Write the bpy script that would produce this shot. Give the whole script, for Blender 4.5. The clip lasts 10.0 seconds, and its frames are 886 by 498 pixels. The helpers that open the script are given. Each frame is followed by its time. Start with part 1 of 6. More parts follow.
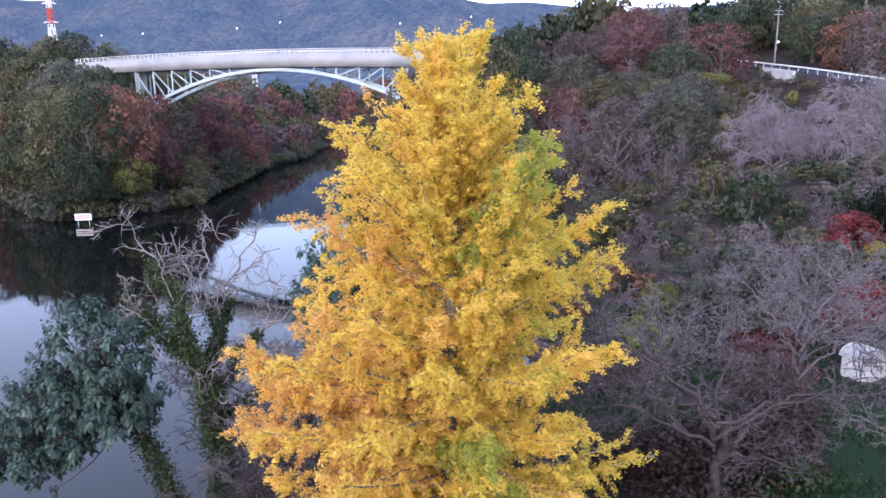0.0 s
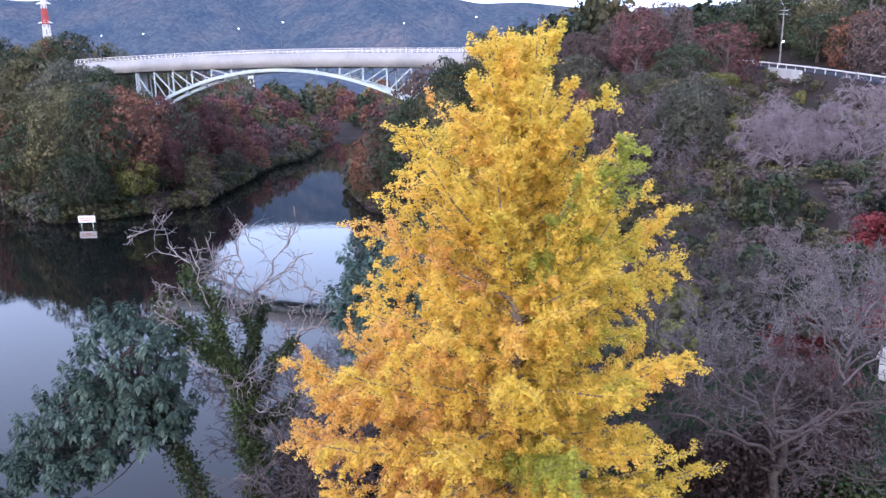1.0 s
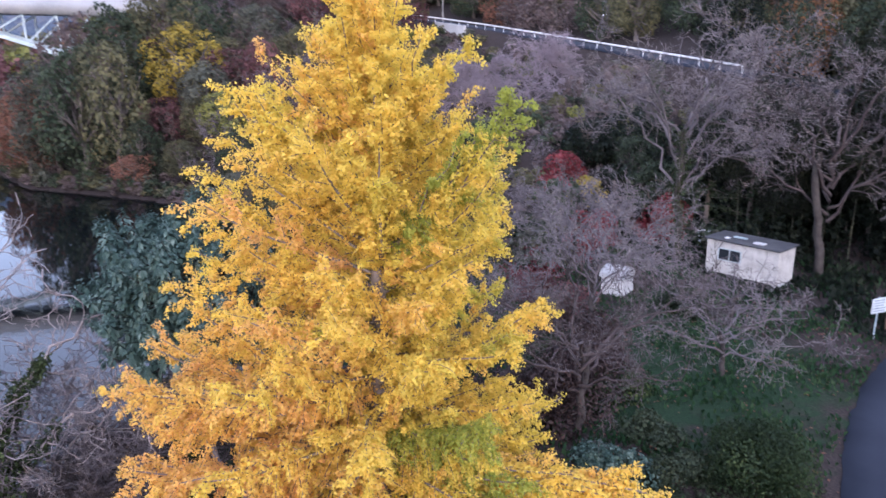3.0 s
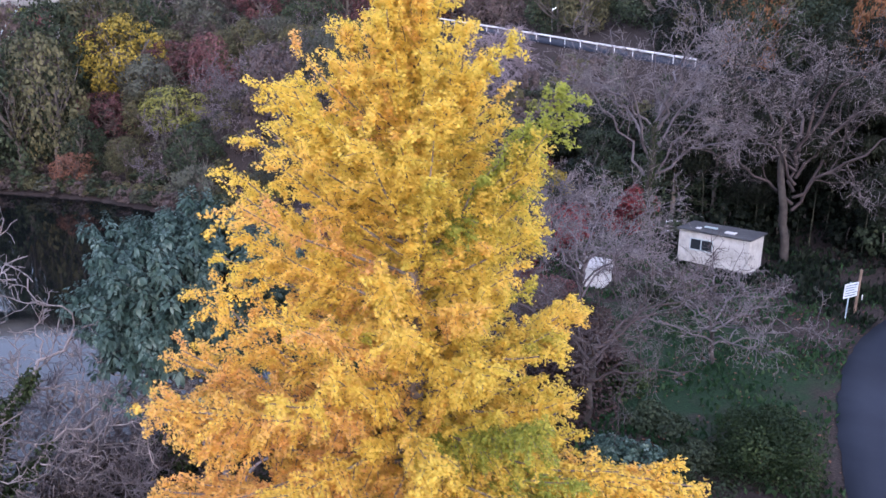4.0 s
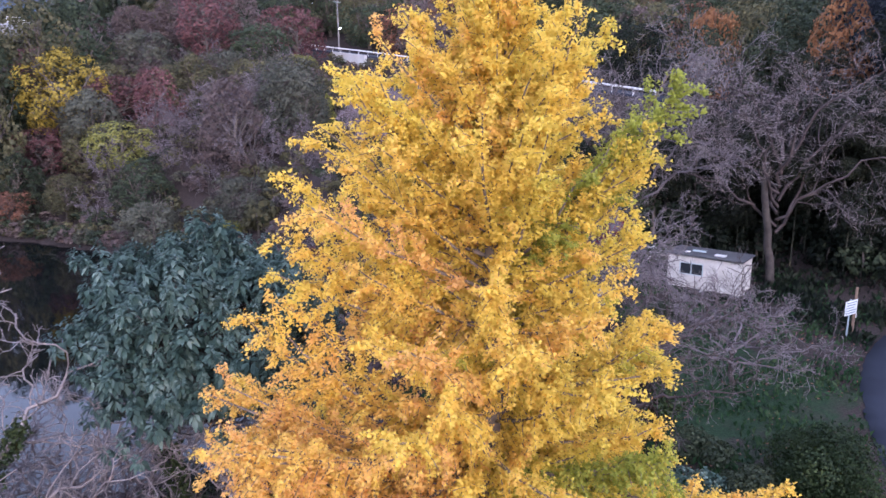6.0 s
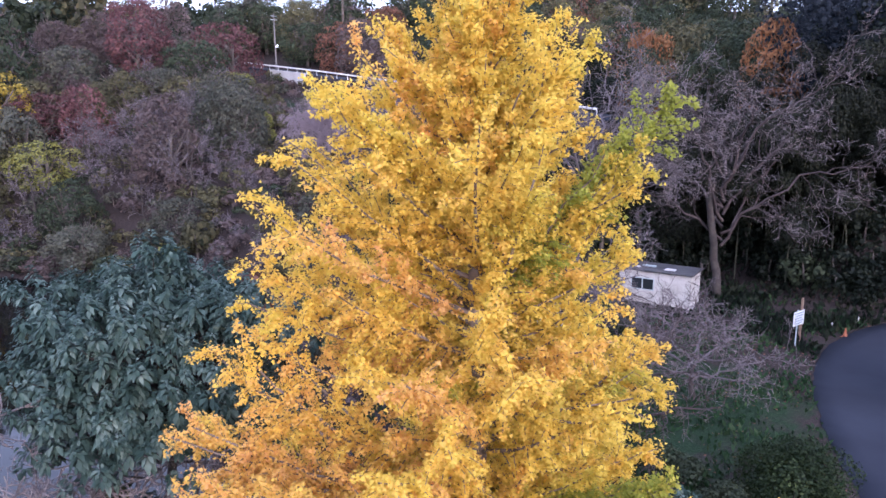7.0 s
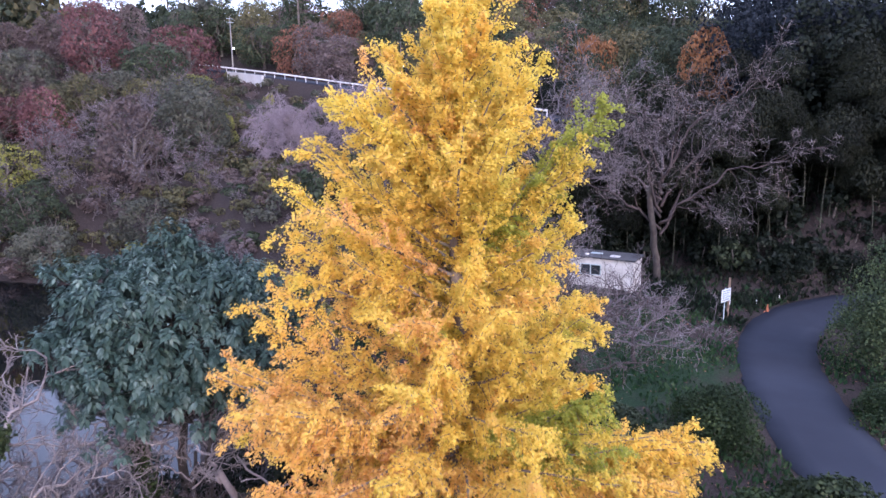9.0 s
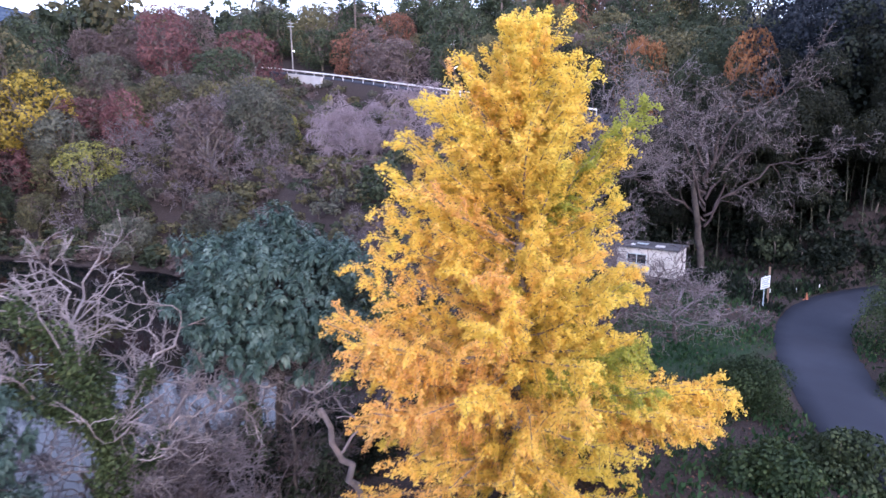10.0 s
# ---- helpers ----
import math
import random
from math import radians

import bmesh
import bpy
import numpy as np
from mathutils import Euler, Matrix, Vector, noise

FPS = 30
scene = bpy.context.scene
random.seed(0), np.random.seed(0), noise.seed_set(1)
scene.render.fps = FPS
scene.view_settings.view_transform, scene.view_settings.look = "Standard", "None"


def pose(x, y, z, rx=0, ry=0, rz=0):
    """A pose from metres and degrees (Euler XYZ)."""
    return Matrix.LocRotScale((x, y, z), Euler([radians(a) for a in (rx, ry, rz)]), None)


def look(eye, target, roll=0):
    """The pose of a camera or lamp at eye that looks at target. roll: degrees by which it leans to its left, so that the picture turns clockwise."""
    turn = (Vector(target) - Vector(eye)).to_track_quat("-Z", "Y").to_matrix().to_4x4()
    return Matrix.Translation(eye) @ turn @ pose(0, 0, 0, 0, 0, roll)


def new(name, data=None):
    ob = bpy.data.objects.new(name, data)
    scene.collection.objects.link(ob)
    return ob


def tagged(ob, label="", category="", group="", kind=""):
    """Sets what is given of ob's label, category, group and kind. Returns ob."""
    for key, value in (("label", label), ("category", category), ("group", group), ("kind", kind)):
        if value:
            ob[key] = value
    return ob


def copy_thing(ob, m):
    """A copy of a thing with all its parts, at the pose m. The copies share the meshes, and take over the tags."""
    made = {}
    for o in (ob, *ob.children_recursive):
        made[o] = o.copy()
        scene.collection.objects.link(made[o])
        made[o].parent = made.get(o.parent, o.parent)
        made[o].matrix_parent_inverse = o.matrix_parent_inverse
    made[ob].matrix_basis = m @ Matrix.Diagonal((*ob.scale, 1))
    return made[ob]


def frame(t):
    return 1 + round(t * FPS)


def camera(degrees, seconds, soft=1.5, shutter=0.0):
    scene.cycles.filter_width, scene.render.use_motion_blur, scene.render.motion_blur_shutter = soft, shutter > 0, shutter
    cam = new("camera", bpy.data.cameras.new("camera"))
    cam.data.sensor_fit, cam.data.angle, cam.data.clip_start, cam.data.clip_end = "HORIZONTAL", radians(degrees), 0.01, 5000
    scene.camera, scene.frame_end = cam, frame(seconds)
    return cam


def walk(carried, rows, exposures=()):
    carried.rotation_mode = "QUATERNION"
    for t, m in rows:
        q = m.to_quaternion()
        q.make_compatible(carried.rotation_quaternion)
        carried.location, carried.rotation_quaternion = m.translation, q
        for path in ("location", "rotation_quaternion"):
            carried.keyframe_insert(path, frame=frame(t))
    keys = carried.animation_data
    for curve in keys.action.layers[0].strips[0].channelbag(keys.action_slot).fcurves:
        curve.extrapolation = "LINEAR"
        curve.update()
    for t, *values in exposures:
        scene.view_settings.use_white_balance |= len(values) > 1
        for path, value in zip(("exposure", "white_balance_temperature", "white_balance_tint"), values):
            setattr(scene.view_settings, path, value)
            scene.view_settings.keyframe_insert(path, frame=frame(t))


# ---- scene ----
cam = camera(65.6, 10.0, 1.5, 0.45)
PATH = [
    (0, (0.659, 0.416, 19.657), (0.598, 2.372, 19.246), -0.2),
    (0.5, (-0.38, 0.627, 19.694), (-0.442, 2.584, 19.284), -0.3),
    (1, (-1.424, 1.031, 19.724), (-1.47, 2.988, 19.313), -0.3),
    (1.5, (-2.522, 1.612, 19.727), (-2.479, 3.569, 19.318), -0.3),
    (2, (-3.655, 2.283, 19.732), (-3.367, 4.219, 19.321), -0.3),
    (2.5, (-4.807, 2.958, 19.75), (-4.2, 4.81, 19.303), -0.4),
    (2.7, (-5.228, 3.242, 19.752), (-4.509, 5.042, 19.257), -0.5),
    (3.8, (-7.565, 5.034, 19.796), (-6.598, 6.689, 19.222), -0.5),
    (4, (-7.91, 5.353, 19.804), (-6.924, 7.0, 19.243), -0.5),
    (4.5, (-8.689, 6.185, 19.794), (-7.66, 7.818, 19.268), -0.6),
    (5, (-9.328, 7.034, 19.49), (-8.263, 8.652, 18.993), -0.6),
    (5.5, (-9.757, 7.838, 18.995), (-8.656, 9.44, 18.525), -0.6),
    (5.7, (-9.862, 8.146, 18.85), (-8.745, 9.74, 18.387), -0.6),
    (6.8, (-10.089, 9.813, 18.597), (-8.81, 11.296, 18.187), -0.4),
    (7, (-10.169, 9.944, 18.593), (-8.869, 11.41, 18.192), -0.5),
    (7.5, (-10.547, 9.944, 18.637), (-9.226, 11.392, 18.237), -0.5),
    (8, (-11.246, 9.51, 18.662), (-9.917, 10.95, 18.263), -0.5),
    (8.5, (-12.25, 8.675, 18.701), (-10.853, 10.05, 18.3), -0.5),
    (9, (-13.541, 7.542, 18.699), (-12.143, 8.916, 18.299), -0.6),
    (9.5, (-15.133, 6.245, 18.666), (-13.786, 7.669, 18.269), -0.6),
    (10, (-17.119, 5.009, 18.68), (-15.818, 6.475, 18.281), -0.8),
]
EXPOSURE = [(0.0, 1.53, 5600.0, 24.0), (2.0, 1.5, 5600.0, 25.0), (5.0, 1.52, 5600.0, 28.0), (7.0, 1.56, 5600.0, 32.0), (8.5, 1.6, 5600.0, 32.0), (10.0, 1.77, 5600.0, 31.0)]
walk(cam, [(t, look(eye, target, roll)) for t, eye, target, roll in PATH], EXPOSURE)

# ---- light: overcast dusk ----
SUN_EL, SUN_ROT = 14.0, 200.0
world = bpy.data.worlds.new("world")
scene.world = world
world.use_nodes = True
wn = world.node_tree
wn.nodes.clear()
w_out = wn.nodes.new("ShaderNodeOutputWorld")
w_bg = wn.nodes.new("ShaderNodeBackground")
w_sky = wn.nodes.new("ShaderNodeTexSky")
w_sky.sky_type = "NISHITA"
w_sky.sun_disc = False
w_sky.sun_elevation, w_sky.sun_rotation = radians(SUN_EL), radians(SUN_ROT)
w_sky.air_density, w_sky.dust_density, w_sky.ozone_density = 1.0, 2.0, 2.0
w_bg.inputs["Strength"].default_value = 0.08
wn.links.new(w_sky.outputs[0], w_bg.inputs["Color"])
# the even veil of cloud over the clear sky
w_cloud = wn.nodes.new("ShaderNodeBackground")
w_cloud.inputs["Color"].default_value = (0.80, 0.87, 1.0, 1)
w_cloud.inputs["Strength"].default_value = 0.62
w_add = wn.nodes.new("ShaderNodeAddShader")
wn.links.new(w_bg.outputs[0], w_add.inputs[0])
wn.links.new(w_cloud.outputs[0], w_add.inputs[1])
wn.links.new(w_add.outputs[0], w_out.inputs["Surface"])
sun = new("sun", bpy.data.lights.new("sun", "SUN"))
sun.data.energy, sun.data.angle, sun.data.color = 0.5, radians(40), (1.0, 0.95, 0.92)
sa = radians(SUN_ROT)
sun_way = Vector((math.sin(sa) * math.cos(radians(SUN_EL)), math.cos(sa) * math.cos(radians(SUN_EL)), math.sin(radians(SUN_EL) + 0.5)))
sun.matrix_world = look(sun_way * 300, (0, 0, 0))

# ---- materials ----


def mat_new(name):
    m = bpy.data.materials.new(name)
    m.use_nodes = True
    nt = m.node_tree
    nt.nodes.clear()
    return m, nt


def nd(nt, kind, **vals):
    n = nt.nodes.new("ShaderNode" + kind)
    for k, v in vals.items():
        k = k.replace("_", " ")
        if k in n.inputs:
            n.inputs[k].default_value = v
    return n


def ramp(nt, fac, stops):
    r = nt.nodes.new("ShaderNodeValToRGB")
    els = r.color_ramp.elements
    while len(els) < len(stops):
        els.new(0.5)
    for e, (p, c) in zip(els, stops):
        e.position, e.color = p, (*c, 1)
    nt.links.new(fac, r.inputs[0])
    return r.outputs[0]


def noise_of(nt, scale, detail=4.0, coords="Object"):
    tc = nt.nodes.new("ShaderNodeTexCoord")
    n = nd(nt, "TexNoise", Scale=scale, Detail=detail)
    nt.links.new(tc.outputs[coords], n.inputs["Vector"])
    return n.outputs[0]


def mixed(nt, fac, a, b, kind="MIX"):
    m = nt.nodes.new("ShaderNodeMix")
    m.data_type, m.blend_type = "RGBA", kind
    for sock, v in ((m.inputs[0], fac), (m.inputs[6], a), (m.inputs[7], b)):
        if isinstance(v, (int, float)):
            sock.default_value = v
        elif isinstance(v, tuple):
            sock.default_value = (*v, 1)
        else:
            nt.links.new(v, sock)
    return m.outputs[2]


def leaf_mat(name, colours, through_light=0.3, patch=0.6, rough=0.55):
    """Leaves: each leaf has its own shade, patches of the crown another, some light passes through."""
    m, nt = mat_new(name)
    geo = nt.nodes.new("ShaderNodeNewGeometry")
    info = nt.nodes.new("ShaderNodeObjectInfo")
    pn = noise_of(nt, patch, 3.0)
    mx = nd(nt, "Math")
    mx.operation = "MULTIPLY_ADD"
    nt.links.new(geo.outputs["Random Per Island"], mx.inputs[0])
    mx.inputs[1].default_value = 0.45
    sub = nd(nt, "Math")
    sub.operation = "MULTIPLY_ADD"
    nt.links.new(pn, sub.inputs[0])
    sub.inputs[1].default_value = 1.3
    sub.inputs[2].default_value = -0.4
    nt.links.new(sub.outputs[0], mx.inputs[2])
    n = len(colours)
    col = ramp(nt, mx.outputs[0], [(0.08 + 0.84 * i / max(n - 1, 1), c) for i, c in enumerate(colours)])
    hsv = nd(nt, "HueSaturation")
    v = nd(nt, "MapRange")
    nt.links.new(info.outputs["Random"], v.inputs[0])
    v.inputs[3].default_value, v.inputs[4].default_value = 0.75, 1.25
    nt.links.new(v.outputs[0], hsv.inputs["Value"])
    nt.links.new(col, hsv.inputs["Color"])
    bs = nd(nt, "BsdfPrincipled", Roughness=rough)
    bs.inputs["Specular IOR Level"].default_value = 0.15
    tr = nd(nt, "BsdfTranslucent")
    nt.links.new(hsv.outputs[0], bs.inputs["Base Color"])
    nt.links.new(hsv.outputs[0], tr.inputs["Color"])
    mix = nd(nt, "MixShader", Fac=through_light)
    nt.links.new(bs.outputs[0], mix.inputs[1])
    nt.links.new(tr.outputs[0], mix.inputs[2])
    out = nd(nt, "OutputMaterial")
    nt.links.new(mix.outputs[0], out.inputs[0])
    return m


def solid_mat(name, colours, rough=0.8, scale=3.0, fine=40.0, bump=0.3, metal=0.0, spec=0.4, dist=0.02):
    """A surface with stains at one scale, grain and relief at another."""
    m, nt = mat_new(name)
    n1, n2 = noise_of(nt, scale, 5.0), noise_of(nt, fine, 6.0)
    fac = nd(nt, "Math")
    fac.operation = "MULTIPLY_ADD"
    nt.links.new(n2, fac.inputs[0])
    fac.inputs[1].default_value = 0.5
    f2 = nd(nt, "Math")
    f2.operation = "MULTIPLY_ADD"
    nt.links.new(n1, f2.inputs[0])
    f2.inputs[1].default_value, f2.inputs[2].default_value = 1.2, -0.35
    nt.links.new(f2.outputs[0], fac.inputs[2])
    n = len(colours)
    col = ramp(nt, fac.outputs[0], [(0.1 + 0.8 * i / max(n - 1, 1), c) for i, c in enumerate(colours)])
    bs = nd(nt, "BsdfPrincipled", Roughness=rough, Metallic=metal)
    bs.inputs["Specular IOR Level"].default_value = spec
    nt.links.new(col, bs.inputs["Base Color"])
    bp = nd(nt, "Bump", Strength=bump, Distance=dist)
    nt.links.new(n2, bp.inputs["Height"])
    nt.links.new(bp.outputs[0], bs.inputs["Normal"])
    out = nd(nt, "OutputMaterial")
    nt.links.new(bs.outputs[0], out.inputs[0])
    return m


def glow_mat(name, colour, strength):
    m, nt = mat_new(name)
    em = nd(nt, "Emission", Strength=strength)
    em.inputs[0].default_value = (*colour, 1)
    out = nd(nt, "OutputMaterial")
    nt.links.new(em.outputs[0], out.inputs[0])
    return m


LEAF = {
    "bramble": leaf_mat("leaf_bramble", [(0.028, 0.021, 0.021), (0.054, 0.041, 0.041), (0.088, 0.069, 0.067)]),
    # undergrowth green darkened to paint in the shade below bamboo and woods
    "holly": leaf_mat("leaf_deep_shade", [(0.007, 0.011, 0.008), (0.014, 0.02, 0.013), (0.03, 0.037, 0.021)]),
    "blue green": leaf_mat("leaf_blue_dark", [(0.006, 0.009, 0.013), (0.014, 0.019, 0.025), (0.032, 0.04, 0.048)]),
    "dark green": leaf_mat("leaf_dark_green", [(0.022, 0.031, 0.019), (0.045, 0.06, 0.034), (0.082, 0.095, 0.05)]),
    "grey green": leaf_mat("leaf_grey_green", [(0.05, 0.055, 0.044), (0.095, 0.098, 0.072), (0.145, 0.14, 0.095)]),
    "olive": leaf_mat("leaf_olive", [(0.055, 0.056, 0.034), (0.105, 0.1, 0.05), (0.165, 0.14, 0.065)]),
    "brown": leaf_mat("leaf_brown", [(0.075, 0.056, 0.054), (0.13, 0.097, 0.09), (0.19, 0.145, 0.13)]),
    "maroon": leaf_mat("leaf_maroon", [(0.085, 0.04, 0.042), (0.15, 0.07, 0.07), (0.215, 0.105, 0.098)]),
    "red": leaf_mat("leaf_red", [(0.13, 0.025, 0.03), (0.22, 0.045, 0.05), (0.3, 0.08, 0.07)]),
    "rust": leaf_mat("leaf_rust", [(0.11, 0.055, 0.04), (0.19, 0.092, 0.06), (0.27, 0.135, 0.083)]),
    "orange": leaf_mat("leaf_orange", [(0.2, 0.09, 0.04), (0.3, 0.14, 0.06), (0.37, 0.19, 0.08)]),
    "yellow": leaf_mat("leaf_yellow", [(0.16, 0.125, 0.025), (0.32, 0.24, 0.04), (0.44, 0.33, 0.06)]),
    "yellow green": leaf_mat("leaf_yellow_green", [(0.1, 0.11, 0.035), (0.2, 0.2, 0.055), (0.3, 0.28, 0.08)]),
}
BLUE_LEAF = leaf_mat("leaf_blue_green", [(0.032, 0.064, 0.052), (0.092, 0.152, 0.122), (0.29, 0.385, 0.325)], 0.25, 1.5, 0.45)
DEEP_LEAF = leaf_mat("leaf_deep_green", [(0.03, 0.052, 0.042), (0.072, 0.112, 0.086), (0.2, 0.26, 0.21)], 0.25, 1.4, 0.45)
IVY = leaf_mat("leaf_ivy", [(0.02, 0.032, 0.014), (0.04, 0.058, 0.022), (0.075, 0.095, 0.034)], 0.2, 0.8)
VINE = leaf_mat("leaf_vine", [(0.016, 0.03, 0.014), (0.033, 0.054, 0.021), (0.085, 0.115, 0.038)], 0.25, 0.5)
WEED = leaf_mat("leaf_weed", [(0.02, 0.034, 0.018), (0.05, 0.07, 0.032), (0.12, 0.15, 0.06)], 0.3, 0.6)
RUSSET = leaf_mat("leaf_russet", [(0.03, 0.021, 0.02), (0.065, 0.043, 0.04), (0.12, 0.08, 0.072)])
GRASS = leaf_mat("grass_blade", [(0.013, 0.034, 0.015), (0.028, 0.066, 0.027), (0.058, 0.085, 0.037)], 0.25, 0.35)
BAMBOO = leaf_mat("leaf_bamboo", [(0.006, 0.008, 0.005), (0.015, 0.018, 0.01), (0.04, 0.043, 0.023)], 0.12, 0.3)
BARK = solid_mat("bark", [(0.05, 0.04, 0.035), (0.12, 0.1, 0.085), (0.2, 0.17, 0.15)], 0.9, 2.0, 30.0, 0.6)
TWIG = solid_mat("twig", [(0.06, 0.05, 0.053), (0.115, 0.098, 0.103), (0.19, 0.165, 0.172)], 0.9, 1.0, 20.0, 0.2)
LILAC_BARK = solid_mat("lilac_bark", [(0.11, 0.09, 0.088), (0.21, 0.178, 0.175), (0.35, 0.305, 0.3)], 0.85, 1.5, 20.0, 0.4)
TWIG_BROWN = solid_mat("twig_brown", [(0.03, 0.022, 0.021), (0.055, 0.041, 0.04), (0.1, 0.077, 0.075)], 0.9, 1.0, 20.0, 0.2)
TWIG_LILAC = solid_mat("twig_lilac", [(0.17, 0.135, 0.15), (0.24, 0.195, 0.215), (0.31, 0.255, 0.28)], 0.9, 1.0, 20.0, 0.2)
GINKGO_BARK = solid_mat("ginkgo_bark", [(0.1, 0.075, 0.06), (0.19, 0.15, 0.12), (0.32, 0.26, 0.22)], 0.85, 3.0, 30.0, 0.5)
DARK_BARK = solid_mat("dark_bark", [(0.025, 0.02, 0.018), (0.055, 0.045, 0.04), (0.095, 0.08, 0.07)], 0.9, 2.0, 30.0, 0.6)
CONCRETE = solid_mat("concrete", [(0.3, 0.3, 0.29), (0.48, 0.47, 0.46), (0.6, 0.59, 0.57)], 0.85, 0.25, 4.0, 0.2)
GIRDER = solid_mat("girder_paint", [(0.2, 0.21, 0.215), (0.3, 0.3, 0.305), (0.38, 0.375, 0.37)], 0.7, 0.12, 1.5, 0.1)
STEEL_PALE = solid_mat("pale_steel", [(0.3, 0.38, 0.39), (0.42, 0.49, 0.5), (0.5, 0.56, 0.56)], 0.6, 0.4, 6.0, 0.1)
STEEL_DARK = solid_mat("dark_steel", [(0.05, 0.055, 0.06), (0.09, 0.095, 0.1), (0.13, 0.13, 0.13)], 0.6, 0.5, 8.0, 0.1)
WHITE = solid_mat("white_paint", [(0.5, 0.49, 0.47), (0.72, 0.71, 0.69), (0.8, 0.8, 0.78)], 0.6, 1.2, 12.0, 0.15)
SHED_WALL = solid_mat("shed_wall", [(0.3, 0.28, 0.25), (0.5, 0.48, 0.44), (0.64, 0.62, 0.58)], 0.7, 1.4, 9.0, 0.15)
RED_PAINT = solid_mat("red_paint", [(0.42, 0.06, 0.05), (0.55, 0.09, 0.07)], 0.6, 0.5, 6.0, 0.1)
ASPHALT = solid_mat("asphalt", [(0.014, 0.017, 0.027), (0.021, 0.025, 0.037), (0.03, 0.035, 0.05)], 0.85, 0.35, 30.0, 0.25, 0.0, 0.25, 0.01)
LAMP_GLOW = glow_mat("lamp_glow", (0.9, 0.95, 1.0), 2.5)


# ---- building helpers ----
def raw_mesh(name, verts, faces, attr=None):
    """A mesh from arrays: faces all with the same count of corners. attr: one value a face, stored as "tone"."""
    verts, faces = np.asarray(verts, np.float32), np.asarray(faces, np.int32)
    me = bpy.data.meshes.new(name)
    n, k = faces.shape
    me.vertices.add(len(verts))
    me.vertices.foreach_set("co", verts.ravel())
    me.loops.add(n * k)
    me.loops.foreach_set("vertex_index", faces.ravel())
    me.polygons.add(n)
    me.polygons.foreach_set("loop_start", np.arange(0, n * k, k, dtype=np.int32))
    if attr is not None:
        a = me.attributes.new("tone", "FLOAT", "FACE")
        a.data.foreach_set("value", np.asarray(attr, np.float32))
    me.update(calc_edges=True)
    return me


def smooth(me):
    me.polygons.foreach_set("use_smooth", np.ones(len(me.polygons), bool))
    return me


def mpart(name, me, material, parent=None, label=""):
    """One mesh object, under a thing or a part."""
    if not me.materials:
        me.materials.append(material)
    ob = new(name, me)
    if parent is not None:
        ob.parent = parent
    return tagged(ob, label)


def part(name, bm, material, parent=None, label=""):
    me = bpy.data.meshes.new(name)
    bm.to_mesh(me)
    bm.free()
    return mpart(name, me, material, parent, label)


def thing(name, label, category, m=None, group="", kind=""):
    ob = new(name)
    ob.empty_display_size = 0.3
    if m is not None:
        ob.matrix_basis = m
    return tagged(ob, label, category, group, kind)


def box(bm, lo, hi, bevel=0.0):
    c = [(a + b) / 2 for a, b in zip(lo, hi)]
    s = [abs(b - a) for a, b in zip(lo, hi)]
    r = bmesh.ops.create_cube(bm, size=1.0, matrix=Matrix.Translation(c) @ Matrix.Diagonal((*s, 1)))
    if bevel:
        es = list({e for v in r["verts"] for e in v.link_edges})
        bmesh.ops.bevel(bm, geom=es, offset=bevel, segments=1, affect="EDGES")
    return bm


def bar(bm, a, b, w, h=None, round_sides=0):
    """A beam from a to b, w wide and h high (round: a rod of radius w)."""
    a, b = Vector(a), Vector(b)
    d = b - a
    q = d.to_track_quat("Z", "Y").to_matrix().to_4x4()
    m = Matrix.Translation((a + b) / 2) @ q
    if round_sides:
        bmesh.ops.create_cone(bm, cap_ends=True, segments=round_sides, radius1=w, radius2=w if h is None else h, depth=d.length, matrix=m)
    else:
        bmesh.ops.create_cube(bm, size=1.0, matrix=m @ Matrix.Diagonal((w, h or w, d.length, 1)))
    return bm


def unit(a):
    return a / np.maximum(np.linalg.norm(a, axis=-1, keepdims=True), 1e-9)


def tubes(P, R, sides):
    """Tapered tubes round B polylines of N points: P (B, N, 3), R (B, N)."""
    P, R = np.asarray(P, float), np.asarray(R, float)
    B, N, _ = P.shape
    T = np.empty_like(P)
    T[:, 1:-1] = P[:, 2:] - P[:, :-2]
    T[:, 0], T[:, -1] = P[:, 1] - P[:, 0], P[:, -1] - P[:, -2]
    T = unit(T)
    ref = np.where(np.abs(T[:, :1, 2:3]) > 0.9, np.array([1.0, 0, 0]), np.array([0, 0, 1.0]))
    U = unit(np.cross(T, np.broadcast_to(ref, T.shape)))
    W = np.cross(T, U)
    a = np.arange(sides) * 2 * math.pi / sides
    V = P[:, :, None] + R[:, :, None, None] * (U[:, :, None] * np.cos(a)[:, None] + W[:, :, None] * np.sin(a)[:, None])
    i = np.arange(B * N * sides).reshape(B, N, sides)
    q = np.stack([i[:, :-1], np.roll(i[:, :-1], -1, 2), np.roll(i[:, 1:], -1, 2), i[:, 1:]], -1)
    return V.reshape(-1, 3), q.reshape(-1, 4)


def join(pieces):
    vs, fs, o = [], [], 0
    for v, f in pieces:
        vs.append(v)
        fs.append(f + o)
        o += len(v)
    return np.concatenate(vs), np.concatenate(fs)


